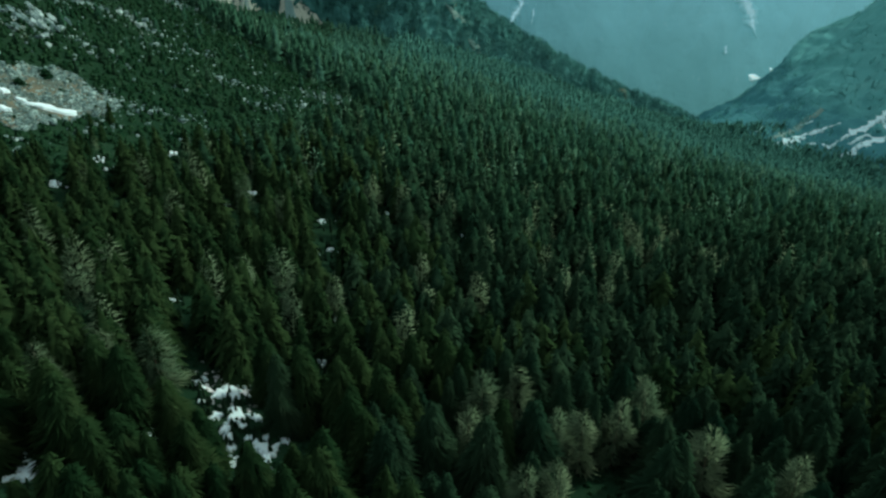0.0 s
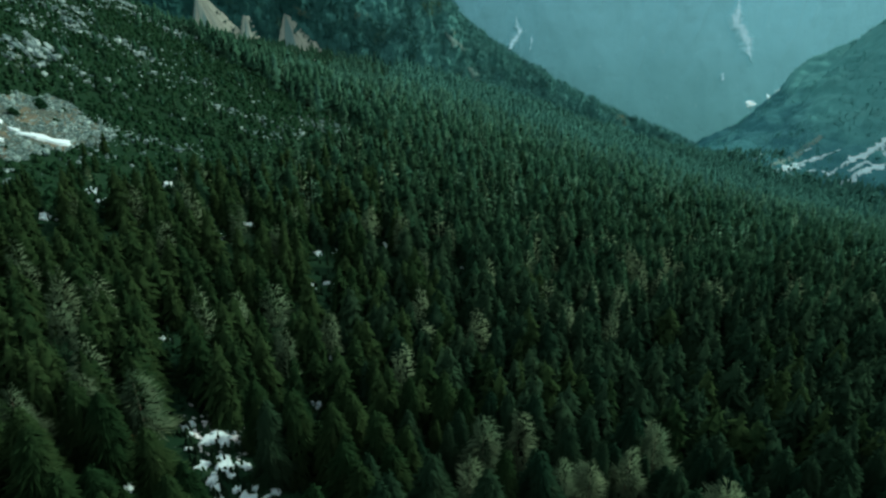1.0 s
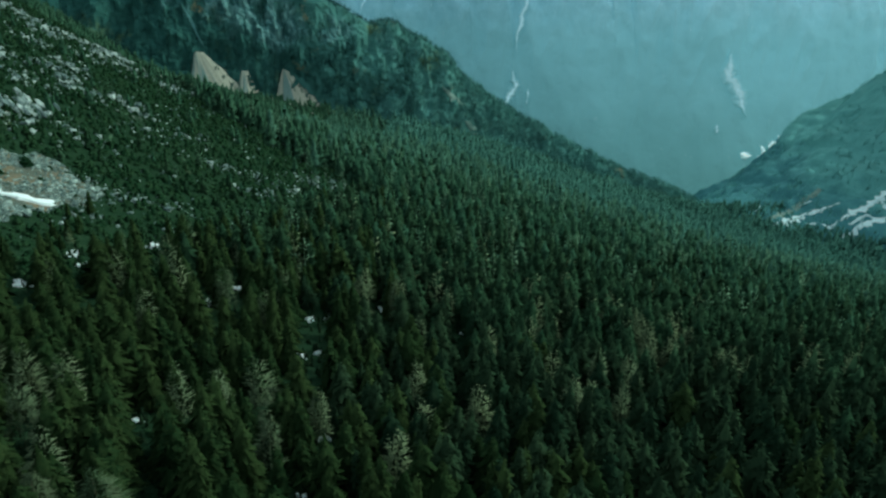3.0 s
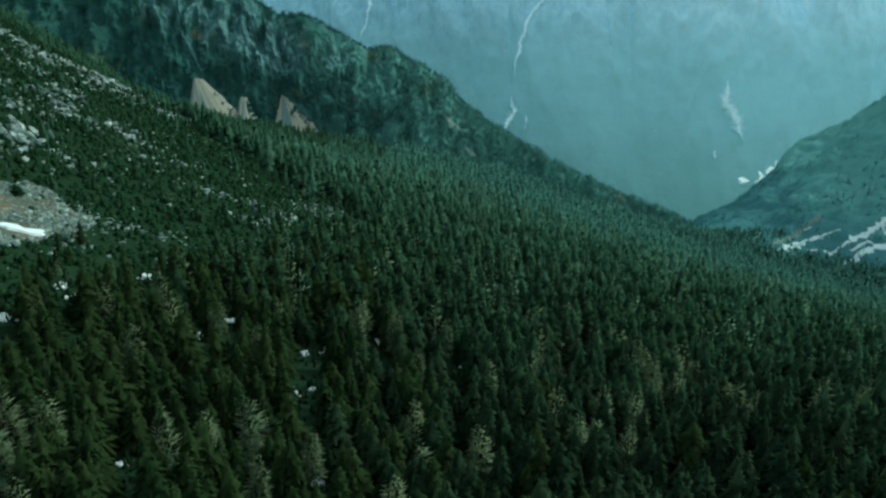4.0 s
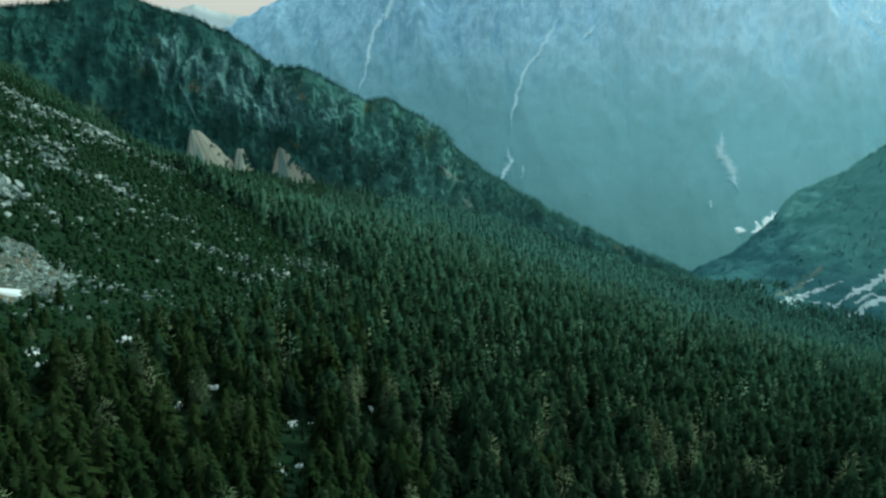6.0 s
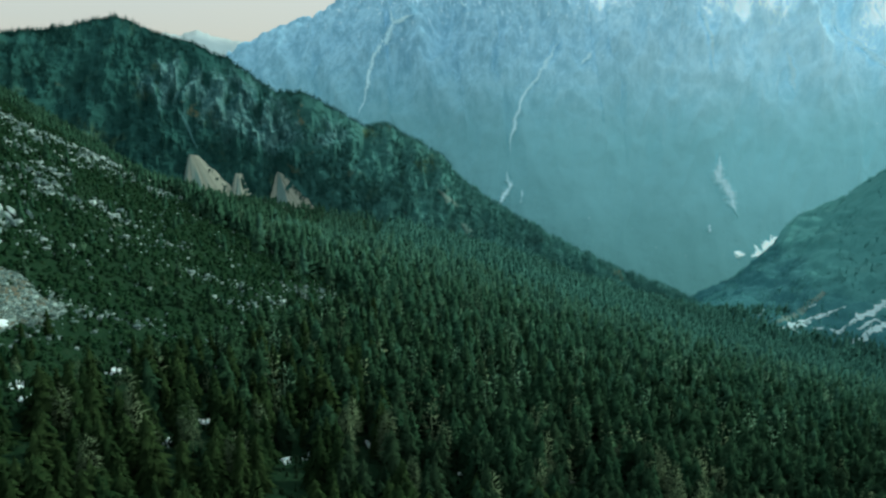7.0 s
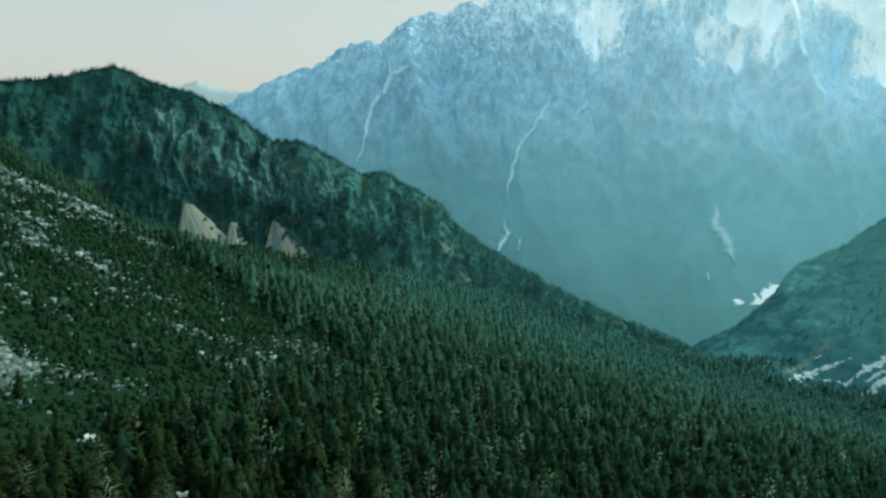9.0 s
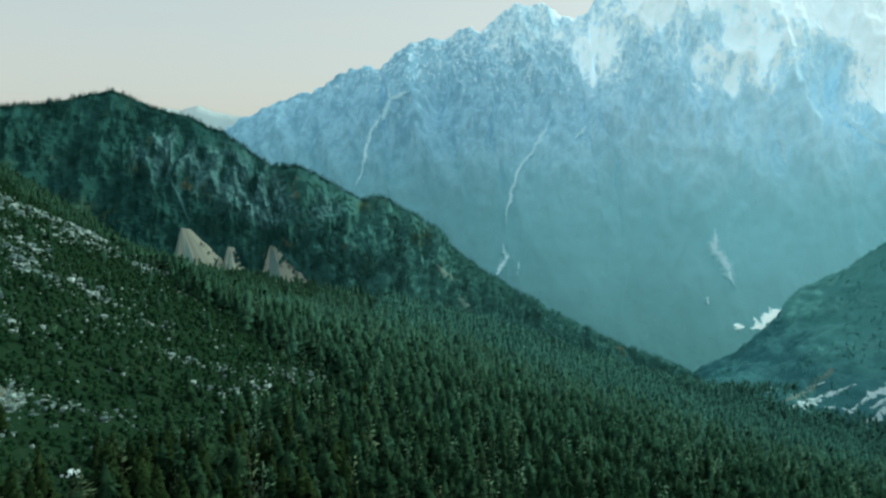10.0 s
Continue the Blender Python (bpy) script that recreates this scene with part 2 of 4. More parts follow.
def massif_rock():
    s = Shade("hazed_blue_mountainside", 1.0, 0.0)
    share = snow_haze_share(s)
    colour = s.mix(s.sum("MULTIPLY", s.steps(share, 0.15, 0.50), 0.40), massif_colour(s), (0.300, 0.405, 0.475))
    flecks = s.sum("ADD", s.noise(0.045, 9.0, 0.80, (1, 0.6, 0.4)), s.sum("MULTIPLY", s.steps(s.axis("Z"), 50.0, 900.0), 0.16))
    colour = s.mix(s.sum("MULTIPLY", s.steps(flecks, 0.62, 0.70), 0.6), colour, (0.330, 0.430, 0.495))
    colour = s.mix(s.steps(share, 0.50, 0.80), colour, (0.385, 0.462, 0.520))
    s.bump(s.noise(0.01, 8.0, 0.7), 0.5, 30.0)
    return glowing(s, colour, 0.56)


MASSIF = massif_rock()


def snow_on_rock(name, snow, scale, low, high):
    """Far snow or gravel that frays out into the rock at its edges."""
    s = Shade(name, 1.0, 0.0)
    core = s.node("ShaderNodeAttribute")
    core.attribute_name = "tone"
    frayed = s.sum("MULTIPLY", s.sum("SUBTRACT", s.noise(scale, 10.0, 0.80, (1, 0.6, 0.7)), 0.22), 2.3)
    fac = s.sum("ADD", frayed, s.sum("MULTIPLY", core.outputs["Fac"], 0.62))
    # Same added glow as the wall, for the haze before it.
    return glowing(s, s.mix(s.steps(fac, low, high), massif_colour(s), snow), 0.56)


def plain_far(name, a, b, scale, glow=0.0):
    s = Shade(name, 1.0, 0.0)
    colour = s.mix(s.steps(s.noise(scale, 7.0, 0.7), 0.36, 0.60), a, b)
    # Emission added in place of bright haze.
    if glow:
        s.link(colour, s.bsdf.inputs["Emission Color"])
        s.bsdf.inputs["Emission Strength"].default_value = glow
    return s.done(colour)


# Hills: haze in the pale colour, and an added glow for it.
HILLS = plain_far("far_hazed_hills", (0.34, 0.43, 0.465), (0.38, 0.47, 0.505), 0.004, 0.36)
GULLY = snow_on_rock("far_gravel_and_snow", (0.208, 0.318, 0.378), 0.040, 0.75, 1.35)
LOW_SNOW = snow_on_rock("far_valley_snow", (0.440, 0.535, 0.570), 0.045, 0.62, 1.05)


# ---------------------------------------------------------------- mesh helpers
def mesh_of(name, verts, faces, material, tone=None, smooth=False, normals=None):
    """A mesh from arrays: verts N x 3, faces M x 3 or M x 4. normals: soft shading for crowns of foliage."""
    verts, faces = np.asarray(verts, np.float32), np.asarray(faces, np.int32)
    me = bpy.data.meshes.new(name)
    n, k = faces.shape
    me.vertices.add(len(verts))
    me.vertices.foreach_set("co", verts.ravel())
    me.loops.add(n * k)
    me.loops.foreach_set("vertex_index", faces.ravel())
    me.polygons.add(n)
    me.polygons.foreach_set("loop_start", np.arange(0, n * k, k, dtype=np.int32))
    me.polygons.foreach_set("use_smooth", np.full(n, smooth or normals is not None))
    if tone is not None:
        me.attributes.new("tone", "FLOAT", "POINT").data.foreach_set("value", np.asarray(tone, np.float32))
    me.materials.append(material)
    me.update()
    me.validate()
    if normals is not None:
        me.normals_split_custom_set_from_vertices(normals)
    return me


def grid_faces(nu, nv):
    i = np.arange(nu - 1)[:, None] * nv + np.arange(nv - 1)[None, :]
    return np.stack([i, i + nv, i + nv + 1, i + 1], -1).reshape(-1, 4)


def fractal(x, y, z=0.0, octaves=5):
    return noise.fractal(Vector((x, y, z)), 0.9, 2.1, octaves)


# ---------------------------------------------------------------- the lie of the land
LAND = ((-35.2, -44.3, 2.3, -13.5, 10.1), (-107.7, -71.2, 32.2, 26.1), (32.8, -86.4, -11.4), (-45.4, 86.9), (27.4,))


def land(x, y):
    """Height of the ground without its small bumps: a valley that falls away ahead and to the right."""
    x, y = np.asarray(x, float), np.asarray(y, float)
    u, v = np.clip(x, -330, 450) / 400.0, (np.clip(y, -60, 960) - 500.0) / 500.0
    z = sum(c * u**i * v**j for i, row in enumerate(LAND) for j, c in enumerate(row))
    z = z + 0.55 * np.clip(-330 - x, 0, 900) + 0.06 * np.clip(x - 450, 0, 3000)
    z = z - 27.0 * np.exp(-(((x + 240) / 140.0) ** 2 + ((y - 790) / 85.0) ** 2) / 2)
    return z - 0.3 * np.clip(y - 960, 0, 60) - 0.5 * np.clip(y - 1020, 0, 2000)


def bumps(x, y):
    return 2.2 * fractal(x / 38.0, y / 38.0) + 0.5 * fractal(x / 7.0 + 50, y / 7.0, octaves=3)


def ground_z(x, y):
    return float(land(x, y)) + bumps(x, y)


def stepped(spans):
    """Grid lines: (from, to, step) spans end to end."""
    return np.unique(np.concatenate([np.arange(a, b + 0.1, s) for a, b, s in spans]))


def build_ground():
    xs = stepped([(-4900, -600, 200), (-600, -360, 20), (-360, 520, 4.5), (520, 900, 20), (900, 4900, 200)])
    ys = stepped([(-2500, -100, 150), (-100, 40, 20), (40, 1000, 4.5), (1000, 1400, 15), (1400, 4900, 140)])
    gx, gy = np.meshgrid(xs, ys, indexing="ij")
    gz = land(gx, gy)
    small = np.array([bumps(a, b) for a, b in zip(gx.ravel(), gy.ravel())]).reshape(gx.shape)
    gz = gz + small
    ob = new("ground", mesh_of("ground", np.stack([gx, gy, gz], -1).reshape(-1, 3), grid_faces(len(xs), len(ys)), FLOOR, smooth=True))
    return tagged(ob, "dark mossy forest floor with thin old snow", "ground", kind="structure")


build_ground()


# ---------------------------------------------------------------- mountains
def along(points, n):
    """n points evenly along a line of points."""
    p = np.array(points, float)
    d = np.concatenate([[0], np.cumsum(np.linalg.norm(np.diff(p, axis=0), axis=1))])
    t = np.linspace(0, d[-1], n)
    return np.stack([np.interp(t, d, p[:, k]) for k in range(3)], -1)


def mountainside(name, crest, foot, nu, nv, rough, size, back, material, bulge=0.0, teeth=0.0, seed=0.0, crag=0.0, smooth=True, bare=None):
    """A rough face from its foot up to its crest, and the far side falling away behind. Returns the object and the face's points."""
    top, low = along(crest, nu), along(foot, nu)
    s = np.linspace(0, 1, nv)
    face = low[:, None] * (1 - s)[None, :, None] + top[:, None] * s[None, :, None]
    face[..., 2] -= bulge * (np.sin(np.pi * s) * (1 - s))[None, :]
    du, dv = np.gradient(face, axis=0), np.gradient(face, axis=1)
    out = np.cross(du, dv)
    out /= np.linalg.norm(out, axis=-1, keepdims=True) + 1e-9
    tone = np.zeros((nu, nv + 7))
    for i in range(nu):
        for j in range(nv):
            x, y, z = face[i, j]
            ribs = 1.0 - abs(fractal(x / size + seed, z / (size * 2.6), y / (size * 3), 4)) * 1.6
            fine = fractal(x / (size * 0.22), y / (size * 0.22), z / (size * 0.3) + seed, 4)
            w = (4 * s[j] * (1 - s[j])) ** 0.55
            if crag:
                steep = 0.5 + 0.9 * fractal(x / 90.0, z / 70.0, 6.0, 3)
                pillar = 1 - 2.2 * abs(fractal(x / 17.0, z / 60.0, y / 60.0, 4))
                stone = bare(x, z)
                face[i, j] += out[i, j] * w * crag * (max(0.0, steep) + 1.2 * stone) * pillar
                tone[i, j] = stone * (0.70 + 0.55 * pillar) + 0.25 * (steep - 0.5)
            face[i, j] += out[i, j] * rough * w * (ribs * 0.7 + fine * (0.26 if crag else 0.4))
            if s[j] > 0.93:
                notch = fractal(x / (size * 0.09), y / (size * 0.09), seed, 3)
                face[i, j, 2] += teeth * (fine + 0.8 * notch) * (s[j] - 0.93) / 0.07
    b = np.linspace(0, 1, 8)[1:]
    rear = face[:, -1][:, None] + np.array(back)[None, None] * b[None, :, None]
    verts = np.concatenate([face, rear], 1)
    ob = new(name, mesh_of(name, verts.reshape(-1, 3), grid_faces(nu, nv + 7), material, tone.ravel(), smooth=smooth))
    return ob, face


LEFT_CREST = [(-640, 760, 150), (-583, 800, 157), (-519, 930, 171), (-467, 960, 180), (-408, 985, 196), (-352, 985, 173), (-316, 985, 163),
              (-267, 985, 142), (-237, 980, 120), (-208, 975, 102), (-173, 980, 101), (-130, 985, 77), (-94, 990, 55), (-71, 1000, 60),
              (-28, 1010, 38), (3, 1015, 15), (26, 1020, -13), (65, 1020, -44), (104, 1020, -64), (186, 1030, -116), (251, 1030, -146), (300, 1040, -164), (350, 1050, -186), (400, 1060, -212), (450, 1070, -250)]
LEFT_FOOT = [(-560, 660, 60), (-430, 830, -5), (-284, 868, -40), (-186, 912, -52), (-91, 905, -58), (60, 930, -95), (180, 970, -150), (290, 1010, -200), (420, 1035, -260)]


def buttresses(x, z):
    """Where the mountain's limestone lies bare: 1 at the heart of a cliff."""
    return sum(q * math.exp(-((x - a) / b) ** 2 - ((z - c) / d) ** 2)
               for a, b, c, d, q in ((-335, 42, 112, 48, 0.85), (-262, 45, 85, 50, 0.9), (-205, 30, 52, 40, 0.9), (-138, 26, 48, 30, 0.75), (-78, 30, 18, 26, 0.6), (-10, 40, -20, 30, 0.4)))


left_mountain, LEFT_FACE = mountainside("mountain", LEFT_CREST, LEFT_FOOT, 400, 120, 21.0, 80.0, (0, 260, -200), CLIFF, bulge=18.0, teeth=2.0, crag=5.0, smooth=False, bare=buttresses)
tagged(left_mountain, "steep wooded limestone mountain with grey cliffs", "mountain", kind="structure")

RIGHT_CREST = [(830, 800, 110), (784, 1000, 77), (770, 1100, 38), (732, 1180, -21), (724, 1220, -49), (715, 1250, -78), (675, 1280, -106),
               (656, 1290, -117), (643, 1310, -162), (614, 1330, -207), (573, 1350, -256), (522, 1380, -294), (440, 1430, -400), (360, 1480, -520)]
RIGHT_FOOT = [(690, 480, -150), (530, 680, -182), (400, 840, -190), (370, 990, -198), (400, 1150, -240), (440, 1330, -360), (380, 1440, -470), (320, 1500, -560)]
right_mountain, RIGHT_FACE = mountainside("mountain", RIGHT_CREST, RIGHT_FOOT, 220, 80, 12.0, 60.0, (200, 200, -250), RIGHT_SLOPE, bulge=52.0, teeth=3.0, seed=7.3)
tagged(right_mountain, "hazy blue-green wooded mountain spur", "mountain", kind="structure")

MASSIF_CREST = [(-1889, 4250, 9), (-1216, 4250, 239), (-1048, 4250, 325), (-880, 4250, 407), (-764, 4250, 453), (-698, 4250, 456), (-615, 4250, 518),
                (-532, 4250, 567), (-416, 4250, 599), (-292, 4250, 594), (-219, 4250, 668), (-153, 4250, 726), (-38, 4250, 771), (76, 4250, 765),
                (174, 4250, 829), (273, 4250, 788), (369, 4250, 893), (466, 4250, 957), (629, 4250, 964), (762, 4250, 887), (893, 4250, 913),
                (955, 4250, 1007), (1238, 4250, 1273), (1586, 4250, 1429), (2053, 4250, 1249), (2373, 4250, 1344), (3043, 4250, 1194), (4062, 4250, 1013)]
MASSIF_FOOT = [(-1500, 3150, -1200), (0, 3060, -1220), (1500, 3060, -1220), (3800, 3150, -1100)]
# how snow, and haze painted as snow at the upper right, lies on the far wall: x, z, half width, half height, share
# (below 0: bare rock)
SNOW_AND_HAZE = ((930, 600, 180, 190, 1.1), (850, 420, 70, 90, 0.6), (1420, 520, 45, 230, 0.6), (1640, 600, 200, 130, 0.9), (1560, 430, 120, 90, 0.5), (2420, 420, 230, 170, 1.0),
               (2300, 880, 520, 220, 1.3), (1750, 1000, 700, 170, 0.9), (1230, 820, 110, 120, 0.7), (-110, 410, 60, 70, 0.5), (480, 760, 60, 90, 0.4), (-60, 520, 160, 60, 0.3),
               (2085, 560, 130, 170, -1.3), (1372, 680, 55, 80, -1.1), (1500, 690, 60, 110, -1.0), (1150, 560, 90, 140, -0.7), (620, 480, 160, 130, -0.4))


def massif_wall(nu=640, nv=200):
    """The far wall: buttresses, ribs and runnels from its foot up to its crest, and its rear. Returns the object and the face's points."""
    top, low, s = along(MASSIF_CREST, nu), along(MASSIF_FOOT, nu), np.linspace(0, 1, nv)
    face = low[:, None] * (1 - s)[None, :, None] + top[:, None] * s[None, :, None]
    out = np.cross(np.gradient(face, axis=0), np.gradient(face, axis=1))
    out /= np.linalg.norm(out, axis=-1, keepdims=True) + 1e-9
    X, Z = face[..., 0].copy(), face[..., 2].copy()
    # Whiter to the right: bright haze put into the snow cover.
    snow = np.clip((Z - 620) / 900.0, -0.7, 0.35) + 0.55 * np.clip((X - 600) / 1800.0, -0.25, 1.0) * np.clip((Z + 50) / 450.0, 0.0, 1.0)
    for a, c, b, d, q in SNOW_AND_HAZE:
        snow += 0.90 * q * np.exp(-((X - a) / b) ** 2 - ((Z - c) / d) ** 2)
    ridge = lambda *p: 1.0 - 2.0 * abs(noise.noise(Vector(p)))
    for i in range(nu):
        for j in range(nv):
            x, z = X[i, j], Z[i, j]
            bent = x + 150.0 * noise.noise(Vector((x / 700.0, z / 700.0, 5.0)))
            big, mid = ridge(bent / 640.0, z / 2400.0, 1.7), ridge((bent + 0.3 * z) / 230.0, z / 700.0, 8.1)
            rib, fine = ridge((x - 0.25 * z) / 85.0, z / 260.0, 3.3), fractal(x / 60.0, z / 75.0, 2.0, 3)
            w = (4 * s[j] * (1 - s[j])) ** 0.5 * (0.25 + 0.75 * min(1.0, max(0.0, (z + 450.0) / 700.0)))
            face[i, j] += out[i, j] * w * (115.0 * big + 85.0 * mid + 42.0 * rib + 24.0 * fine)
            snow[i, j] -= 0.14 * big + 0.22 * mid + 0.28 * rib - 0.30
            if s[j] > 0.94:
                face[i, j, 2] += 20.0 * (fine + 0.8 * noise.noise(Vector((x / 38.0, 0.0, 3.1)))) * (s[j] - 0.94) / 0.06
    rear = face[:, -1][:, None] + np.array((0, 500, -700))[None, None] * np.linspace(0, 1, 8)[1:][None, :, None]
    tone = np.concatenate([snow, np.zeros((nu, 7))], 1).ravel()
    verts = np.concatenate([face, rear], 1).reshape(-1, 3)
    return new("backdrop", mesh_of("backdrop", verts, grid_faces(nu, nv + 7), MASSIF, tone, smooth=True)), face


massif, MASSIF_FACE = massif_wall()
tagged(massif, "huge far haze-blue mountain wall with snow fields", "mountain", kind="structure")

HILL_CREST = [(-2196, 4800, 255), (-1779, 4800, 404), (-1668, 4800, 383), (-1555, 4800, 416), (-1408, 4800, 369), (-1223, 4800, 333), (-776, 4800, 261)]
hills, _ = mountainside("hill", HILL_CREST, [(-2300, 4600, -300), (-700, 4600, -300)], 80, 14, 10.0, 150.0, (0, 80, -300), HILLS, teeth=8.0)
tagged(hills, "pale distant hills under the skyline", "hill", kind="structure")


# ---------------------------------------------------------------- patches on the slopes
FACE_TREES = {}


def on_face(face, x, z, lift, reach=8):
    """The place on a mountain's face at x and z, lifted off it."""
    if id(face) not in FACE_TREES:
        points = face[::2, ::2].reshape(-1, 3)
        tree = KDTree(len(points))
        for k, p in enumerate(points):
            tree.insert((p[0], p[2], 0.0), k)
        tree.balance()
        FACE_TREES[id(face)] = tree, points
    tree, points = FACE_TREES[id(face)]
    near = tree.find_n((x, z, 0.0), reach)
    ws = [1.0 / (d * d + 1.0 + 0.2 * reach) for _, _, d in near]
    y = sum(points[k][1] * w for (_, k, _), w in zip(near, ws)) / sum(ws)
    return (x, y - lift, z + 0.3 * lift)


def strip_on_face(name, face, line, widths, lift, material, label, category, ragged=0.35, step=30):
    """A ragged strip of snow or gravel that runs down a mountain's face. line: x, z; widths along it."""
    pts = along([(x, 0, z) for x, z in line], step * (len(line) - 1) + 1)
    ws = np.interp(np.linspace(0, 1, len(pts)), np.linspace(0, 1, len(widths)), widths)
    verts, tones, rows, far = [], [], 7, float(np.linalg.norm(pts[0] - pts[-1])) / len(pts)
    for k, (p, w) in enumerate(zip(pts, ws)):
        a, b = pts[max(k - 2, 0)], pts[min(k + 2, len(pts) - 1)]
        t = Vector((b[0] - a[0], b[2] - a[2])).normalized()
        side, d = (-t.y, t.x), k * far / 40.0
        close = min(1.0, 0.15 + 4.0 * min(k, len(pts) - 1 - k) / len(pts))
        w *= close
        sway = (0.35 * w + 3.0 * (lift > 5)) * fractal(d, p[0] * 0.01, 2.0, 4)
        for j in range(rows):
            edge = j / (rows - 1) * 2 - 1
            q = edge * w * max(0.12, 1 + 2.4 * ragged * fractal(d * 1.7, edge * 1.5, p[0] * 0.01, 4)) + sway
            verts.append(on_face(face, p[0] + side[0] * q, p[2] + side[1] * q, lift if 0 < j < rows - 1 else lift * 0.4))
            tones.append((1 - abs(edge)) * (0.5 + 0.5 * close))
    ob = new(name, mesh_of(name, verts, grid_faces(len(pts), rows), material, tones, smooth=True))
    return tagged(ob, label, category)


# gravel fans at the foot of the cliffs: apex, left foot, right foot as x, z
FANS = (((-299, 30), (-291, 28), (-303, -40), (-216, -44)), ((-247, 6), (-240, 5), (-250, -17), (-228, -20)), ((-201, 5), (-195, 3), (-208, -32), (-147, -42)))


FAN_EDGE = []


def proud(face, x, z):
    """How far out a mountain's face stands around x and z."""
    p = face.reshape(-1, 3)
    near = np.argpartition((p[:, 0] - x) ** 2 + (p[:, 2] - z) ** 2, 50)[:50]
    return float(np.percentile(p[near, 1], 20))


def fan_on_face(corners):
    """A fan of gravel that spreads from a gully's mouth, ribbed by rockfall."""
    a, b, c, d = (Vector((x, proud(LEFT_FACE, x, z) - lift, z)) for (x, z), lift in zip(corners, (1.5, 1.5, 5.0, 5.0)))
    rows, cols, verts, streaks = 34, 41, [], []
    for i in range(rows):
        t = i / (rows - 1)
        for j in range(cols):
            u = j / (cols - 1)
            p = (a.lerp(b, u)).lerp(c.lerp(d, u), t)
            p.x += 0.12 * (d.x - c.x) * (u - 0.5) * (math.sqrt(t) - t)
            rim = abs(2 * u - 1) ** 4
            line = fractal(u * 7.0 + a.x, t * 0.5, a.x, 4)
            p.y -= math.sin(math.pi * u) * t * 4.5 + 0.9 * line - rim * 2.2
            p.x += (rim * 5.0 * t * fractal(t * 9, u * 3, a.x, 4)) * (1.5 if u > 0.5 else 0.6)
            verts.append(p)
            # Painted shade streaks: stronger left of the middle, weaker on the right.
            streaks.append(0.5 + 0.45 * line + 0.30 * math.exp(-((u - 0.36) / 0.10) ** 2) * min(1.0, 2.5 * t) - 0.25 * (u > 0.6))
    ob = new("scree_fan", mesh_of("scree_fan", verts, grid_faces(rows, cols)[:, ::-1], FAN, streaks, smooth=True))
    places = [p for k, p in enumerate(verts) if k % cols > cols * 0.78 and k > 8 * cols]
    FAN_EDGE.extend(places)
    return tagged(ob, "pale tan scree fan below grey cliffs", "scree")


def in_fan(x, z):
    for a, b, c, d in FANS:
        t = (z - a[1]) / (c[1] - a[1])
        if -0.05 < t < 1.1 and a[0] + t * (c[0] - a[0]) - 2 < x < b[0] + t * (d[0] - b[0]) + 2:
            return True
    return False


for fan in FANS:
    fan_on_face(fan)
for line, widths in ((((1, -22), (14, -35), (28, -47)), (1.5, 3, 4)), (((31, -64), (39, -73), (48, -82)), (1.5, 3.5, 5))):
    strip_on_face("gravel_run", LEFT_FACE, line, widths, 2.5, BANK, "narrow bare gravel run on a wooded mountainside", "scree")
strip_on_face("gully", LEFT_FACE, ((-314, 80), (-303, 58), (-290, 34)), (0.8, 1.3, 1.6), 2.0, GRAVEL, "narrow grey stone gully in a wooded cliff", "gully")

# snow and gravel gullies of the far wall
GULLIES = ((((-271, 562), (-229, 389), (-287, 281), (-336, 220), (-361, 85), (-372, 13), (-412, -87)), (5, 10, 30, 14, 16, 10, 8)),
           (((-235, 389), (-113, 437)), (22, 5)),
           (((647, 316), (554, 193), (504, 104), (432, 30), (366, -197), (369, -265)), (12, 16, 8, 9, 12, 6)),
           (((347, -333), (364, -399), (296, -496)), (8, 20, 12)),
           (((1391, -236), (1371, -344), (1421, -410), (1456, -535)), (10, 34, 34, 10)),
           (((1320, 461), (1353, 258), (1359, 152)), (20, 8, 6)),
           (((1944, 369), (2160, 292), (2231, 200), (2411, 90)), (8, 16, 14, 8)),
           (((1737, 259), (1763, 153), (1776, 35)), (8, 14, 5)),
           (((105, 633), (123, 519), (160, 461)), (10, 8, 5)),
           (((802, 255), (729, 179)), (12, 6)),
           (((425, -417), (408, -490)), (7, 4)), (((1317, -566), (1319, -604)), (9, 5)))
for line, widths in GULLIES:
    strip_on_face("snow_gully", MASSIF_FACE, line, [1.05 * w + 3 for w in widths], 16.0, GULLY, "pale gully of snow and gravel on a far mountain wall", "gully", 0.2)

# old snow and bare ground on the bench below the spur
def on_plan(face, x, y, lift):
    """The place on a mountain's face at x and y, lifted off it."""
    p = face.reshape(-1, 3)
    d = (p[:, 0] - x) ** 2 + (p[:, 1] - y) ** 2
    near = np.argpartition(d, 6)[:6]
    w = 1.0 / (d[near] + 0.5)
    return (x, y, max((p[near, 2] * w).sum() / w.sum(), ground_z(x, y)) + lift)


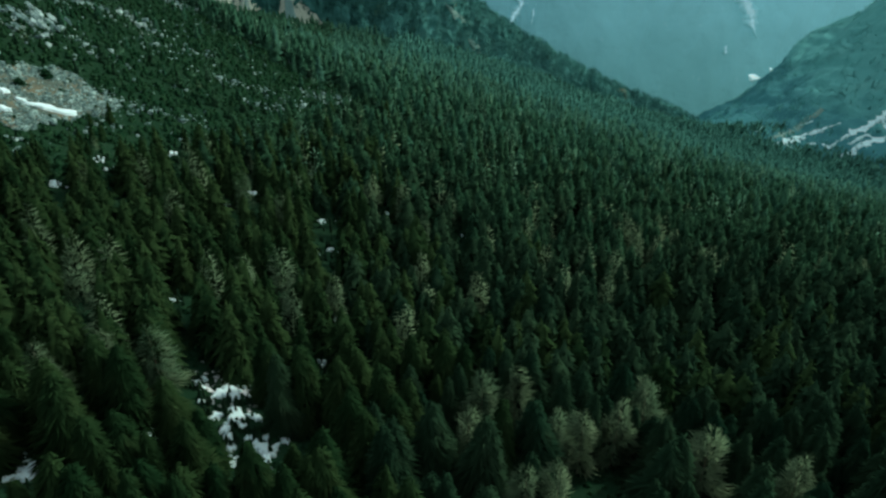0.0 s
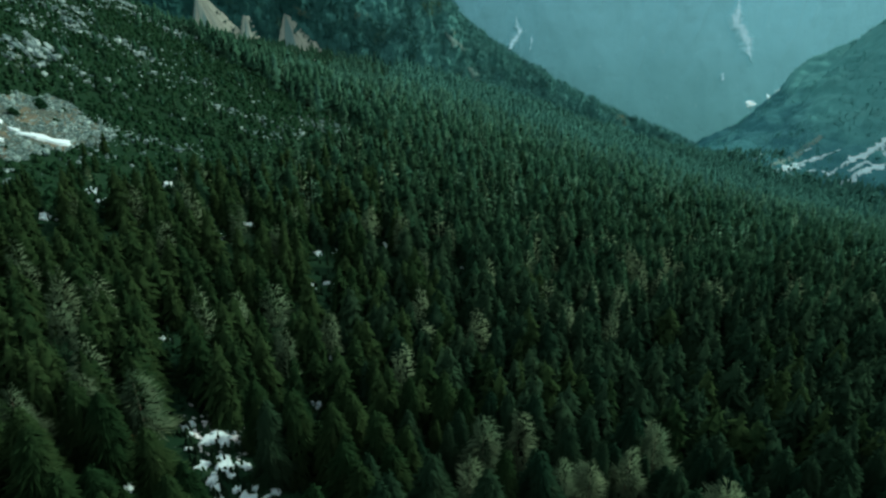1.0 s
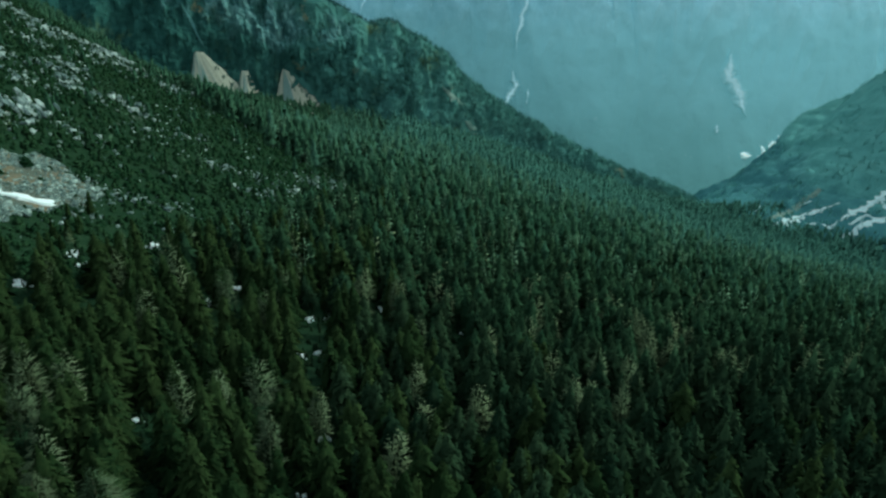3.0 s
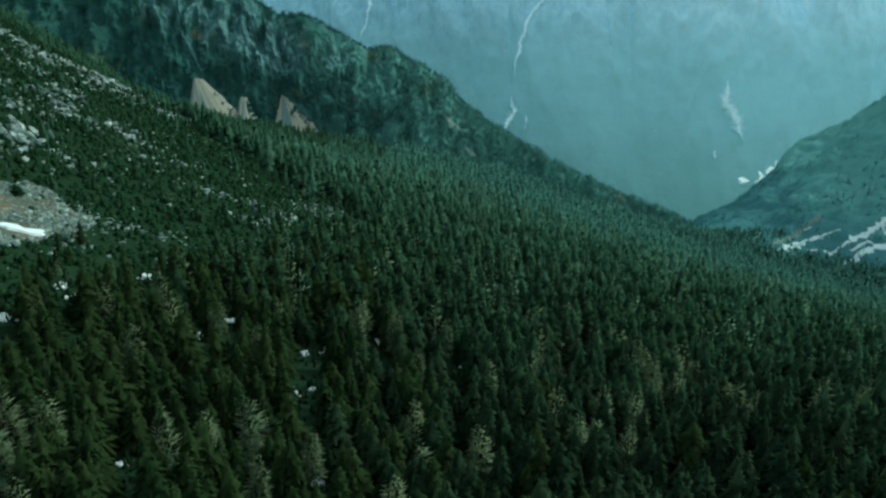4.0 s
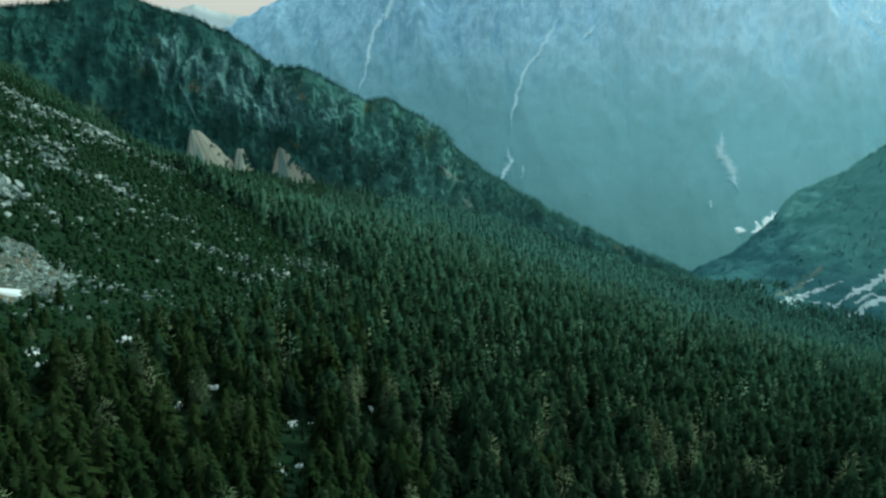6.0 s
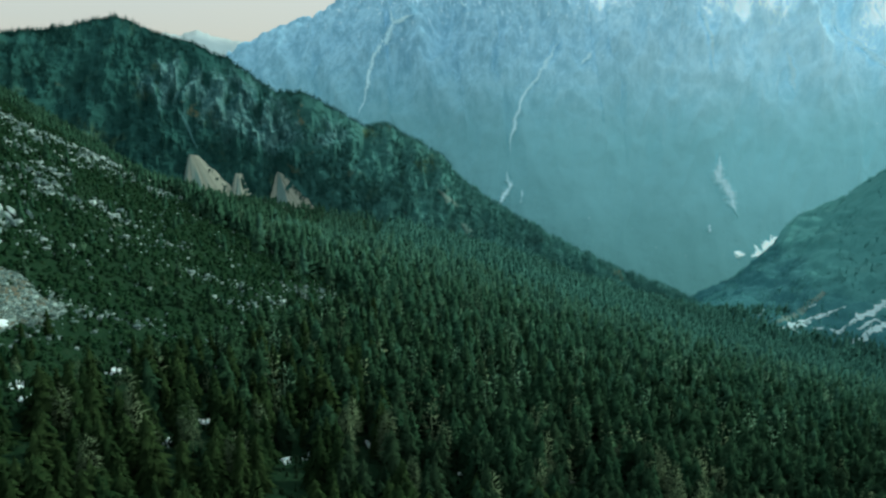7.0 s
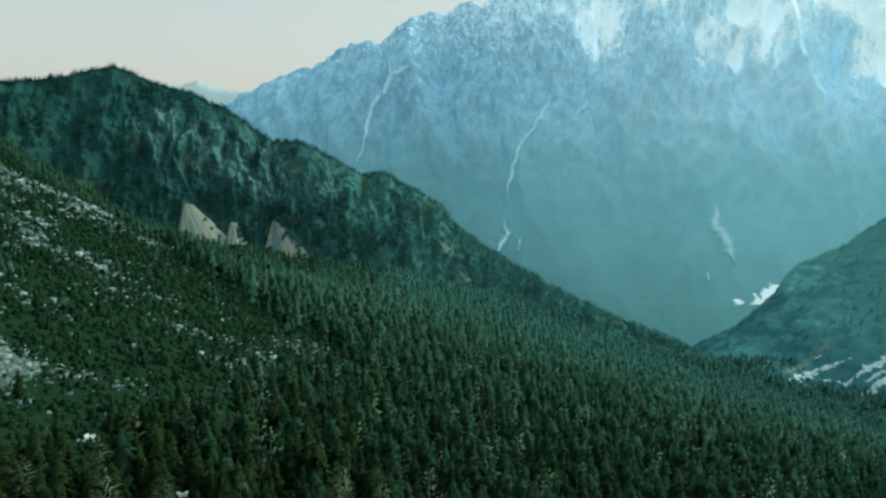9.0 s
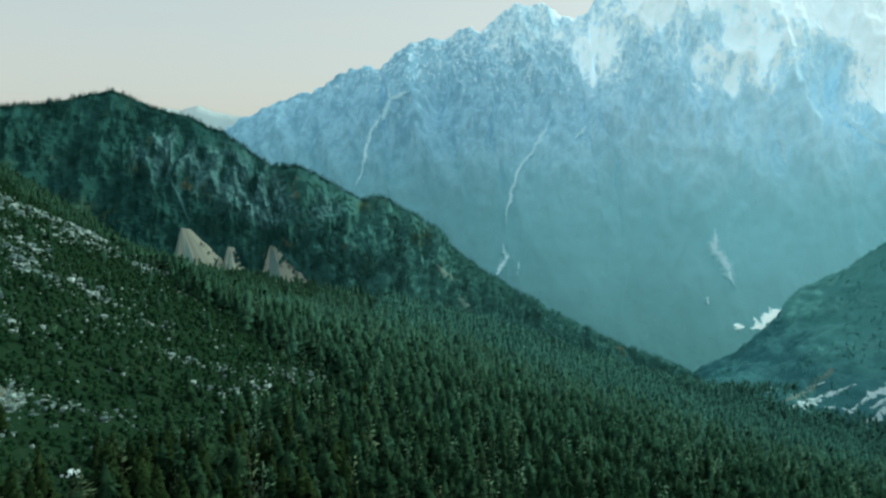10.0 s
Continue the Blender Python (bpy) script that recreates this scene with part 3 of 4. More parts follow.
def strip_on_plan(name, line, widths, lift, material, label, category, ragged, slant=0.0):
    """A ragged strip of snow or gravel along a line of the plan."""
    pts = along([(x, y, 0) for x, y in line], 14 * (len(line) - 1) + 1)
    ws = np.interp(np.linspace(0, 1, len(pts)), np.linspace(0, 1, len(widths)), widths)
    verts, rows = [], 5
    for k, (p, w) in enumerate(zip(pts, ws)):
        a, b = pts[max(k - 1, 0)], pts[min(k + 1, len(pts) - 1)]
        t = Vector((b[0] - a[0], b[1] - a[1])).normalized()
        for j in range(rows):
            edge = j / (rows - 1) * 2 - 1
            q = edge * w * (1 + 1.8 * ragged * fractal(k * 0.4, edge * 3.0, p[0] * 0.05, 3)) + 0.5 * w * fractal(k * 0.2, p[0] * 0.05, 4.0, 2)
            verts.append(on_plan(RIGHT_FACE, p[0] - t.y * q, p[1] + t.x * q, lift if 0 < j < rows - 1 else -0.4))
    return tagged(new(name, mesh_of(name, verts, grid_faces(len(pts), rows), material, smooth=True)), label, category)


BENCH_SNOW = ((((416, 868), (449, 886), (475, 897), (500, 899), (526, 901)), (2, 7, 8, 5, 1)), (((492, 853), (519, 864), (544, 870), (573, 881)), (2, 5, 7, 7)),
              (((484, 815), (516, 825), (545, 834)), (3, 7, 9)), (((486, 857), (488, 840)), (3, 4)), (((508, 842), (536, 847)), (2, 5)),
              (((455, 974), (462, 968)), (4, 3)), (((438, 954), (446, 948)), (4, 3)), (((490, 930), (502, 926)), (2, 2)), (((387, 936), (394, 932)), (3, 3)),
              (((556, 858), (590, 862)), (4, 6)), (((470, 868), (478, 860)), (2, 2)))
for line, widths in BENCH_SNOW:
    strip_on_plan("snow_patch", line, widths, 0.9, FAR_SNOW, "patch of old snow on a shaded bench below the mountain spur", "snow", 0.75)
strip_on_plan("gravel_bank", ((424, 893), (469, 921), (522, 946)), (3, 10, 4), 0.6, BANK, "bare tan gravel bank beside snow", "gravel", 0.3)
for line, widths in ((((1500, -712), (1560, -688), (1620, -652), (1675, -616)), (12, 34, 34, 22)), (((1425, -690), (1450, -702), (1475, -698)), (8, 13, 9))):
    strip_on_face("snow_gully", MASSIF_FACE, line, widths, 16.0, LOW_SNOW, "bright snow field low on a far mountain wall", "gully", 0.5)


# ---------------------------------------------------------------- plants
def sprays(rng, count, bare=0.06, power=0.7, core=0.70, droop=0.35, width=0.16, inner=0.45, whorls=14, lumps=0.2, sides=7):
    """A crown one metre high and one across: many small drooping sprays of needles in whorls round a core, fuller on one side."""
    v, f = [], []
    lump = [rng.uniform(-lumps, lumps) for _ in range(4)]
    for _ in range(count):
        h = 1 - (1 - bare) * rng.random() ** 0.62
        h = 0.55 * h + 0.45 * (round(h * whorls) + rng.uniform(-0.25, 0.25)) / whorls
        h = min(max(h, bare), 0.985)
        a = rng.random() * 6.283
        side = 1 + lump[0] * math.cos(a) + lump[1] * math.sin(a) + lump[2] * math.cos(2 * a + 9 * h) + lump[3] * math.sin(3 * a - 7 * h)
        r = (0.5 * ((1 - h) / (1 - bare)) ** power + 0.025) * side
        q = r * rng.uniform(0.72, 1.18)
        p, w = q * inner, (width * (0.35 + 0.65 * r * 2)) * rng.uniform(0.5, 1.1)
        turn = a + rng.uniform(-0.25, 0.25)
        ca, sa, b = math.cos(a), math.sin(a), len(v)
        lift, fall = rng.uniform(-0.02, 0.03), droop * (q - p) * rng.uniform(0.1, 1.5)
        tilt = rng.uniform(-0.5, 0.5) * w * 0.5
        v += [(p * ca - w * sa, p * sa + w * ca, h + lift + tilt), (p * ca + w * sa, p * sa - w * ca, h + lift - tilt),
              (q * math.cos(turn), q * math.sin(turn), h + lift - fall)]
        f.append((b, b + 1, b + 2))
    if core:
        n, rings, b = sides, ((bare, 1.0), (0.4, 0.76), (0.75, 0.42)), len(v)
        for z, k in rings:
            r = 0.5 * core * k
            v += [(r * math.cos(6.283 * j / n + z * 3) * rng.uniform(0.85, 1.15), r * math.sin(6.283 * j / n + z * 3) * rng.uniform(0.85, 1.15), z) for j in range(n)]
        v.append((0, 0, 1.0))
        for k in range(2):
            for j in range(n):
                a, c = b + k * n + j, b + k * n + (j + 1) % n
                f += [(a, c, c + n), (a, c + n, a + n)]
        f += [(b + 2 * n + j, b + 2 * n + (j + 1) % n, b + 3 * n) for j in range(n)]
    return np.array(v, np.float32), np.array(f, np.int32)


def soft_normals(v, f, seed):
    """Normals that swell outward and up as a crown does, a little uneven from spray to spray, and faces turned to suit them."""
    r, p = np.random.default_rng(seed), v.astype(np.float32)
    radial = p[:, :2] / (np.linalg.norm(p[:, :2], axis=1, keepdims=True) + 1e-4)
    n = np.concatenate([0.80 * radial, np.full((len(p), 1), 0.55, np.float32)], 1)
    uneven = r.normal(0, 0.26, (len(f), 3))
    for k in range(3):
        n[f[:, k]] += uneven
    n /= np.linalg.norm(n, axis=1, keepdims=True)
    q = p * np.array([0.5, 0.5, 1.0], np.float32)
    flat = np.cross(q[f[:, 1]] - q[f[:, 0]], q[f[:, 2]] - q[f[:, 0]])
    wrong = (flat * n[f].mean(1)).sum(1) < 0
    f = f.copy()
    f[wrong] = f[wrong][:, ::-1]
    return n.astype(np.float32), f


def mound(rng, count):
    """A low round bush, one metre high and one across."""
    v, f = sprays(rng, count, bare=0.0, power=0.4, core=0.8, droop=0.5, width=0.24, whorls=4, sides=5)
    return v, f


def both(a, b):
    return np.concatenate([a[0], b[0]]), np.concatenate([a[1], b[1] + len(a[0])])


def stem(radius, n=5):
    v = [(radius * math.cos(6.283 * j / n), radius * math.sin(6.283 * j / n), -0.06) for j in range(n)] + [(0, 0, 0.96)]
    return np.array(v, np.float32), np.array([(j, (j + 1) % n, n) for j in range(n)], np.int32)


def planted(name, templates, spots, material, label, category="forest", soft=True):
    """Many plants joined into one object. spots: x, y, z, height, spread."""
    vs, fs, ns, tones, base = [], [], [], [], 0
    spots = np.asarray(spots, np.float32)
    pick = rng.integers(0, len(templates), len(spots))
    for k, (tv, tf) in enumerate(templates):
        p = spots[pick == k]
        if not len(p):
            continue
        a = rng.random(len(p)) * 6.283
        c, s = np.cos(a)[:, None], np.sin(a)[:, None]
        lean = rng.normal(0, 0.02, (len(p), 2))
        x, y, z = tv[None, :, 0], tv[None, :, 1], tv[None, :, 2] * p[:, 3:4]
        w = p[:, 4:5]
        out = np.stack([(x * c - y * s) * w + p[:, 0:1] + lean[:, :1] * z, (x * s + y * c) * w + p[:, 1:2] + lean[:, 1:] * z, z + p[:, 2:3]], -1)
        vs.append(out.reshape(-1, 3))
        if soft:
            n, tf = soft_normals(tv, tf, k)
            ns.append(np.stack([n[None, :, 0] * c - n[None, :, 1] * s, n[None, :, 0] * s + n[None, :, 1] * c, np.repeat(n[None, :, 2], len(p), 0)], -1).reshape(-1, 3))
        fs.append((tf[None] + (np.arange(len(p)) * len(tv))[:, None, None]).reshape(-1, 3) + base)
        tones.append(np.repeat(rng.random(len(p)), len(tv)))
        base += len(p) * len(tv)
    ob = new(name, mesh_of(name, np.concatenate(vs), np.concatenate(fs), material, np.concatenate(tones), normals=np.concatenate(ns) if soft else None))
    return tagged(ob, label, category, kind="stuff")


prng = random.Random(11)
rng = np.random.default_rng(5)
NEAR_SPRUCE = [sprays(prng, 240, power=0.58, width=0.13) for _ in range(7)]
MID_SPRUCE = [sprays(prng, 84, power=0.58, width=0.25, sides=6) for _ in range(6)]
FAR_SPRUCE = [sprays(prng, 27, power=0.60, width=0.36, sides=5) for _ in range(5)]
TINY_SPRUCE = [sprays(prng, 14, width=0.4, core=0.0) for _ in range(4)]
LARCHY = dict(bare=0.16, power=0.42, core=0.0, droop=-0.10, inner=0.55, whorls=60, lumps=0.35)
NEAR_LARCH = [both(sprays(prng, 420, width=0.036, **LARCHY), stem(0.02)) for _ in range(5)]
FAR_LARCH = [both(sprays(prng, 80, width=0.085, **LARCHY), stem(0.04)) for _ in range(4)]
MOUND = [mound(prng, 14) for _ in range(5)]

# where old snow shows between the trees: x, y, radius
SNOW_SPOTS = ((-49, 127, 4.2), (-45, 117, 4.4), (-39, 106, 5.6), (-31, 147, 2.2), (-31, 174, 2.6), (-57, 129, 2.2), (-67, 106, 3.8), (-75, 94, 5.4), (-59, 108, 2.4),
              (-126, 248, 3.0), (-133, 222, 3.0), (-84, 247, 2.0), (-50, 254, 2.2), (-43, 257, 2.2), (-24, 275, 2.6), (-46, 221, 1.6), (-41, 225, 1.6),
              (-76, 167, 1.8), (-25, 109, 1.8), (-118, 287, 3.2), (-80, 267, 2.6), (-132, 254, 2.6), (40, 103, 1.6), (8, 265, 1.2))
# larches that stand out: x, y
LARCH_SPOTS = ((8, 120), (16, 123), (5, 107), (22, 107), (28, 109), (36, 113), (45, 122), (50, 100), (66, 96), (20, 88), (14, 87), (35, 211), (39, 193),
               (44, 197), (53, 195), (-64, 164), (-56, 171), (-40, 154), (-91, 147), (-71, 119), (-61, 120), (-81, 113), (102, 237), (84, 245), (76, 243),
               (-5, 174), (10, 185), (-11, 153), (15, 338), (27, 358), (9, 367), (-32, 277), (-13, 302), (-75, 243), (-100, 257), (-109, 235), (-91, 212),
               (-2, 286), (171, 447), (220, 468), (227, 426), (248, 418), (152, 457), (60, 351), (-32, 173), (-48, 177), (-87, 161), (-110, 168),
               (-96, 160), (-119, 216), (60, 214), (95, 259), (129, 490), (215, 356), (57, 506), (2, 268), (-8, 241), (-8, 450), (-44, 351), (-28, 354),
               (-7, 335), (-74, 364), (66, 401), (78, 419), (157, 419), (151, 535), (9, 513), (-24, 492), (-57, 370), (-89, 323), (-103, 286), (97, 564))


SCREE_EDGE = ((-171, 252), (-160, 280), (-150, 312), (-156, 326), (-172, 337), (-184, 340), (-199, 318), (-215, 300), (-245, 288), (-240, 256))


def in_scree(x, y):
    x, y = x + 5 * fractal(x / 8, y / 8, 1.0, 4), y + 9 * fractal(x / 8, y / 8, 8.0, 4)
    inside = False
    for (ax, ay), (bx, by) in zip(SCREE_EDGE, SCREE_EDGE[1:] + SCREE_EDGE[:1]):
        if (ay > y) != (by > y) and x < (bx - ax) * (y - ay) / (by - ay) + ax:
            inside = not inside
    return inside


def field(x0, x1, y0, y1, gap):
    """Jittered spots over a stretch of the plan."""
    gx, gy = np.meshgrid(np.arange(x0, x1, gap), np.arange(y0, y1, gap), indexing="ij")
    gx = gx + (np.arange(gx.shape[1]) % 2)[None, :] * gap * 0.5
    p = np.stack([gx.ravel(), gy.ravel()], -1)
    return p + rng.uniform(-0.55, 0.55, p.shape) * gap


def wedge(p, side=95.0, spread=0.70):
    return p[np.abs(p[:, 0]) < side + spread * p[:, 1]]


def openness(x, y):
    """Above 0: the open rocky slope on the left; below: closed forest."""
    edge = (-x - np.interp(y, [0, 200, 228, 260, 300, 340, 440, 500, 546, 603, 680, 740, 800], [400, 215, 140, 120, 106, 92, 45, 75, 125, 205, 310, 420, 700])) / 30.0
    return edge + 0.9 * fractal(x / 40.0, y / 40.0, 3.0, 3)


def in_clearing(x, y):
    for sx, sy, r in SNOW_SPOTS:
        d = math.hypot(sx, sy)
        ux, uy = -sx / d, -sy / d
        t = (x - sx) * ux + (y - sy) * uy
        reach, half = (13 + r, r * 0.8 + 1.9) if d < 140 else (min(46.0, 0.17 * d), r * 0.5 + 2.3)
        if -r - 0.5 < t < reach and abs((x - sx) * uy - (y - sy) * ux) < half:
            return True
    return False


def forest_plan():
    """All trees as (kind, band, x, y, z, height, spread)."""
    trees = []
    for x, y in LARCH_SPOTS:
        h = rng.uniform(17, 21)
        trees.append(("larch", "near" if y < 280 else "mid", x, y, ground_z(x, y), h, h * rng.uniform(0.40, 0.52)))
    for x, y in wedge(np.concatenate([field(-420, 470, -70, 480, 6.5), field(-560, 540, 480, 1030, 6.6), field(40, 480, 1030, 1130, 6.6)])):
        o = openness(x, y)
        if (o > 0 and rng.random() < (0.60 if o < 0.7 else 0.85)) or rng.random() < 0.05 or in_clearing(x, y) or in_scree(x, y):
            continue
        if y < 300 and any(abs(x - a) < 4.2 and -8.0 < y - b < 4.0 for a, b in LARCH_SPOTS):
            continue
        stand = fractal(x / 60.0, y / 60.0, 9.0, 3)
        h = (18.5 + 3.5 * stand + rng.normal(0, 3.6)) * (1.0 if o < 0 else rng.uniform(0.25, 0.6)) * float(np.interp(y, [450, 900], [1.0, 0.72])) * (0.6 if y > 620 and x < -60 else 1.0)
        h = min(max(h, 3.0), 22)
        band = "mid" if y < 45 else "near" if y < 270 else "mid" if y < 540 else "far"
        grey = rng.random() < (0.02 if y < 230 else 0.05 + 0.09 * (stand > 0.3)) + (0.06 if y > 230 else 0) + (0.04 if y > 400 else 0) + (0.15 if o > 0 else 0)
        trees.append(("larch" if grey else "spruce", band, x, y, ground_z(x, y), h, h * (rng.uniform(0.40, 0.60) if not grey else rng.uniform(0.36, 0.48)) * (1.0 if y < 500 else 1.15)))
    return trees


TREES = forest_plan()


def sunny_side(x, y):
    """Whether a spruce takes the lighter, olive needles that paint in the sunnier light of the left side."""
    return x + 30 * fractal(x / 40.0, y / 40.0, 6.0, 2) + prng.gauss(0, 22) < -8 - 0.15 * max(0.0, y - 150)


def tree_thing(kind, crown, trunk_radius, label, needles):
    """One conifer with its trunk and crown as parts, one metre high, to be scaled."""
    ob = new(kind, None)
    parts = (("trunk", stem(trunk_radius), BARK), ("crown", crown, needles))
    for name, (v, f), material in parts:
        n, f = soft_normals(v, f, 3)
        child = new(name, mesh_of(name, v, f, material, normals=n))
        child.parent = ob
    return tagged(ob, label, "tree", "conifers of the near forest")


def near_trees(count):
    """The trees of the nearest stretch, each one a thing of its own."""
    spruces = [tree_thing("spruce", sprays(prng, 1900, power=0.58, width=0.055, whorls=20), 0.02, "dark green spruce with drooping boughs in dense forest", SPRUCE) for _ in range(6)]
    olives = [tree_thing("spruce", sprays(prng, 1900, power=0.58, width=0.055, whorls=20), 0.02, "olive-green spruce with drooping boughs in dense forest", SUNLIT_SPRUCE) for _ in range(6)]
    larches = [tree_thing("larch", sprays(prng, 1500, width=0.019, **LARCHY), 0.02, "pale olive-grey larch with sparse twigs among dark spruces", LARCH) for _ in range(5)]
    order = sorted((i for i in range(len(TREES)) if TREES[i][3] > 72), key=lambda i: TREES[i][3] + 0.15 * abs(TREES[i][2]))
    used, taken = set(), set()
    for i in order[:count]:
        kind, _, x, y, z, h, w = TREES[i]
        kinds = larches if kind == "larch" else olives if sunny_side(x, y) else spruces
        master = kinds[prng.randrange(len(kinds))]
        m = Matrix.Translation((x, y, z)) @ Euler((prng.gauss(0, 0.02), prng.gauss(0, 0.02), prng.random() * 6.28)).to_matrix().to_4x4() @ Matrix.Diagonal((w, w, h, 1))
        taken.add(i)
        if master.name in used:
            copy_thing(master, m @ Matrix.Diagonal((1 / master.scale[0], 1 / master.scale[1], 1 / master.scale[2], 1)))
        else:
            used.add(master.name)
            master.matrix_basis = m
    return taken


taken = near_trees(300)
stands = {}
for i, (kind, band, *spot) in enumerate(TREES):
    if i not in taken:
        x, y = spot[0], spot[1]
        # The farther the tree, the more haze is painted into its colour.
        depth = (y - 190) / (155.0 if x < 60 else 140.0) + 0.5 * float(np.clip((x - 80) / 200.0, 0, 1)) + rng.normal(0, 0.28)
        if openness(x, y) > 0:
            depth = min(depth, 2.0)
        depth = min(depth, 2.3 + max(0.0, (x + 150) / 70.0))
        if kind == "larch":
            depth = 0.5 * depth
        if kind == "spruce" and depth < 0.8 and sunny_side(x, y):
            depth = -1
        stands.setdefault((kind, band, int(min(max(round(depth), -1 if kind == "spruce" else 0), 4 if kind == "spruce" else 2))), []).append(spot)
SHAPES = {("spruce", "near"): NEAR_SPRUCE, ("spruce", "mid"): MID_SPRUCE, ("spruce", "far"): FAR_SPRUCE,
          ("larch", "near"): NEAR_LARCH, ("larch", "mid"): FAR_LARCH, ("larch", "far"): FAR_LARCH}
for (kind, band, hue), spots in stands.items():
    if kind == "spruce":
        planted("spruce_forest", SHAPES[kind, band], spots, (SPRUCE, FAINT_HAZE_SPRUCE, MID_HAZE_SPRUCE, DEEP_HAZE_SPRUCE, FAR_HAZE_SPRUCE, SUNLIT_SPRUCE)[hue], "dense dark green spruce forest on the valley slope")
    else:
        planted("larch_stand", SHAPES[kind, band], spots, (LARCH, MID_HAZE_LARCH, FAR_HAZE_LARCH)[hue], "pale bare larches scattered among dark spruces")


def woods_on_face(face, count, label, lowest, highest, material, gap_size):
    """Small trees wherever a mountain's face carries woods, and along its crest."""
    spots = []
    nu, nv, _ = face.shape
    while len(spots) < count:
        i, j = int(rng.integers(2, nu - 2)), int(nv * 0.985 * rng.random())
        if rng.random() < 0.03:
            j = nv - 1 - int(rng.integers(0, 3))
        x, y, z = face[i, j]
        if fractal(x / gap_size, z / gap_size, y / gap_size + 4.0, 4) < -0.05 and j < nv - 4 and not (face[0, 0, 0] < 200 and x > -10):
            continue
        if in_fan(x, z) and rng.random() < 0.88:
            continue
        if face[0, 0, 0] < 200 and j < nv - 4 and rng.random() < 1.1 * buttresses(x, z):
            continue
        h = rng.uniform(lowest, highest)
        spots.append((x + rng.normal(0, 1.0), y, z - 0.6, h, h * rng.uniform(0.35, 0.5)))
    planted("mountain_woods", TINY_SPRUCE, spots, material, label, "forest")


woods_on_face(RIGHT_FACE, 6500, "small hazed blue-green spruces on a far mountain spur", 4.0, 9.0, HAZED_SPRUCE, 80.0)
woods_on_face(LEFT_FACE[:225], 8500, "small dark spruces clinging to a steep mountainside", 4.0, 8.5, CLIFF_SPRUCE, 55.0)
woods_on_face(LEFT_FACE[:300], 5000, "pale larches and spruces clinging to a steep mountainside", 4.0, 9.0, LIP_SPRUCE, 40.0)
woods_on_face(LEFT_FACE[205:], 7500, "dense spruces over the low end of a mountainside", 6.0, 11.0, VALLEY_HAZE_SPRUCE, 900.0)


bench = []
for x, y in field(370, 640, 760, 1010, 4.6):
    if fractal(x / 26.0, y / 26.0, 7.0, 3) > -0.12 and rng.random() < 0.22:
        px, py, pz = on_plan(RIGHT_FACE, x, y, 0.0)
        h = rng.uniform(2.5, 7.0)
        bench.append((px, py, pz - 0.4, h, h * rng.uniform(0.45, 0.7)))
planted("bench_woods", MOUND, bench, HAZED_SPRUCE, "dark spruces and scrub on a shaded bench with snow", "forest")

# low shrubs along the sunny edges of the fans
planted("fan_shrubs", MOUND, [(*(FAN_EDGE[k] - Vector((0, 0.5, 0.6))), prng.uniform(1.0, 3.0), prng.uniform(1.6, 4.2)) for k in prng.sample(range(len(FAN_EDGE)), 150)],
        CLIFF_SPRUCE, "dark shrubs spreading over the edges of scree fans", "shrubs")


def scrub():
    spots = []
    for x, y in wedge(field(-560, 0, 215, 760, 3.8)):
        o = openness(x, y)
        if o > -0.6 and rng.random() < 0.94 and not in_scree(x, y):
            h = rng.uniform(0.8, 3.6)
            spots.append((x, y, ground_z(x, y) - 0.2, h, rng.uniform(2.4, 6.0)))
    planted("dwarf_pine_scrub", MOUND, spots, PINE, "low dark green dwarf pine scrub on the rocky slope", "shrubs")


def undergrowth():
    """Low shrubs and young growth between the nearest trees."""
    spots = []
    for x, y in wedge(field(-120, 120, 78, 200, 2.7), 60.0, 0.5):
        snowy = any(math.hypot(x - a, y - b) < 0.9 * r for a, b, r in SNOW_SPOTS)
        if rng.random() < (0.2 if snowy else 0.8):
            h = rng.uniform(0.4, 1.7)
            spots.append((x, y, ground_z(x, y) - 0.15, h, rng.uniform(1.2, 3.2)))
    planted("undergrowth", MOUND, spots, PINE, "low dark shrubs and heather between forest trees", "shrubs")


undergrowth()

# ---------------------------------------------------------------- stones and snow of the open slope
scrub()


def scree_field():
    xs, ys = np.arange(-256, -140, 1.6), np.arange(240, 352, 1.6)
    verts, keep, faces = [], {}, []
    for i, x in enumerate(xs):
        for j, y in enumerate(ys):
            if in_scree(x, y):
                keep[i, j] = len(verts)
                verts.append((x, y, ground_z(x, y) + 0.45 + 0.35 * fractal(x / 3, y / 3, 0.0, 3)))
    for (i, j), k in keep.items():
        if (i + 1, j) in keep and (i, j + 1) in keep and (i + 1, j + 1) in keep:
            faces.append((k, keep[i + 1, j], keep[i + 1, j + 1], keep[i, j + 1]))
    tagged(new("scree_field", mesh_of("scree_field", verts, faces, SCREE, smooth=True)), "open field of grey-tan scree on the slope", "scree")
    return verts


SCREE_PLACES = scree_field()


def stone_mesh(seed, corners):
    """A broken, angular limestone block, about one metre across."""
    bm, r = bmesh.new(), random.Random(seed)
    for _ in range(corners):
        d = Vector((r.uniform(-1, 1), r.uniform(-1, 1), r.uniform(-1, 1)))
        d /= max(abs(d.x), abs(d.y), abs(d.z)) ** 0.75 * d.length ** 0.25
        bm.verts.new((d.x * 0.46, d.y * 0.46, d.z * 0.40))
    hull = bmesh.ops.convex_hull(bm, input=bm.verts)
    bmesh.ops.delete(bm, geom=[v for v in bm.verts if not v.link_faces], context="VERTS")
    bmesh.ops.recalc_face_normals(bm, faces=bm.faces)
    bmesh.ops.triangulate(bm, faces=bm.faces)
    me = bpy.data.meshes.new("boulder")
    bm.to_mesh(me)
    bm.free()
    me.materials.append(ROCK)
    return me


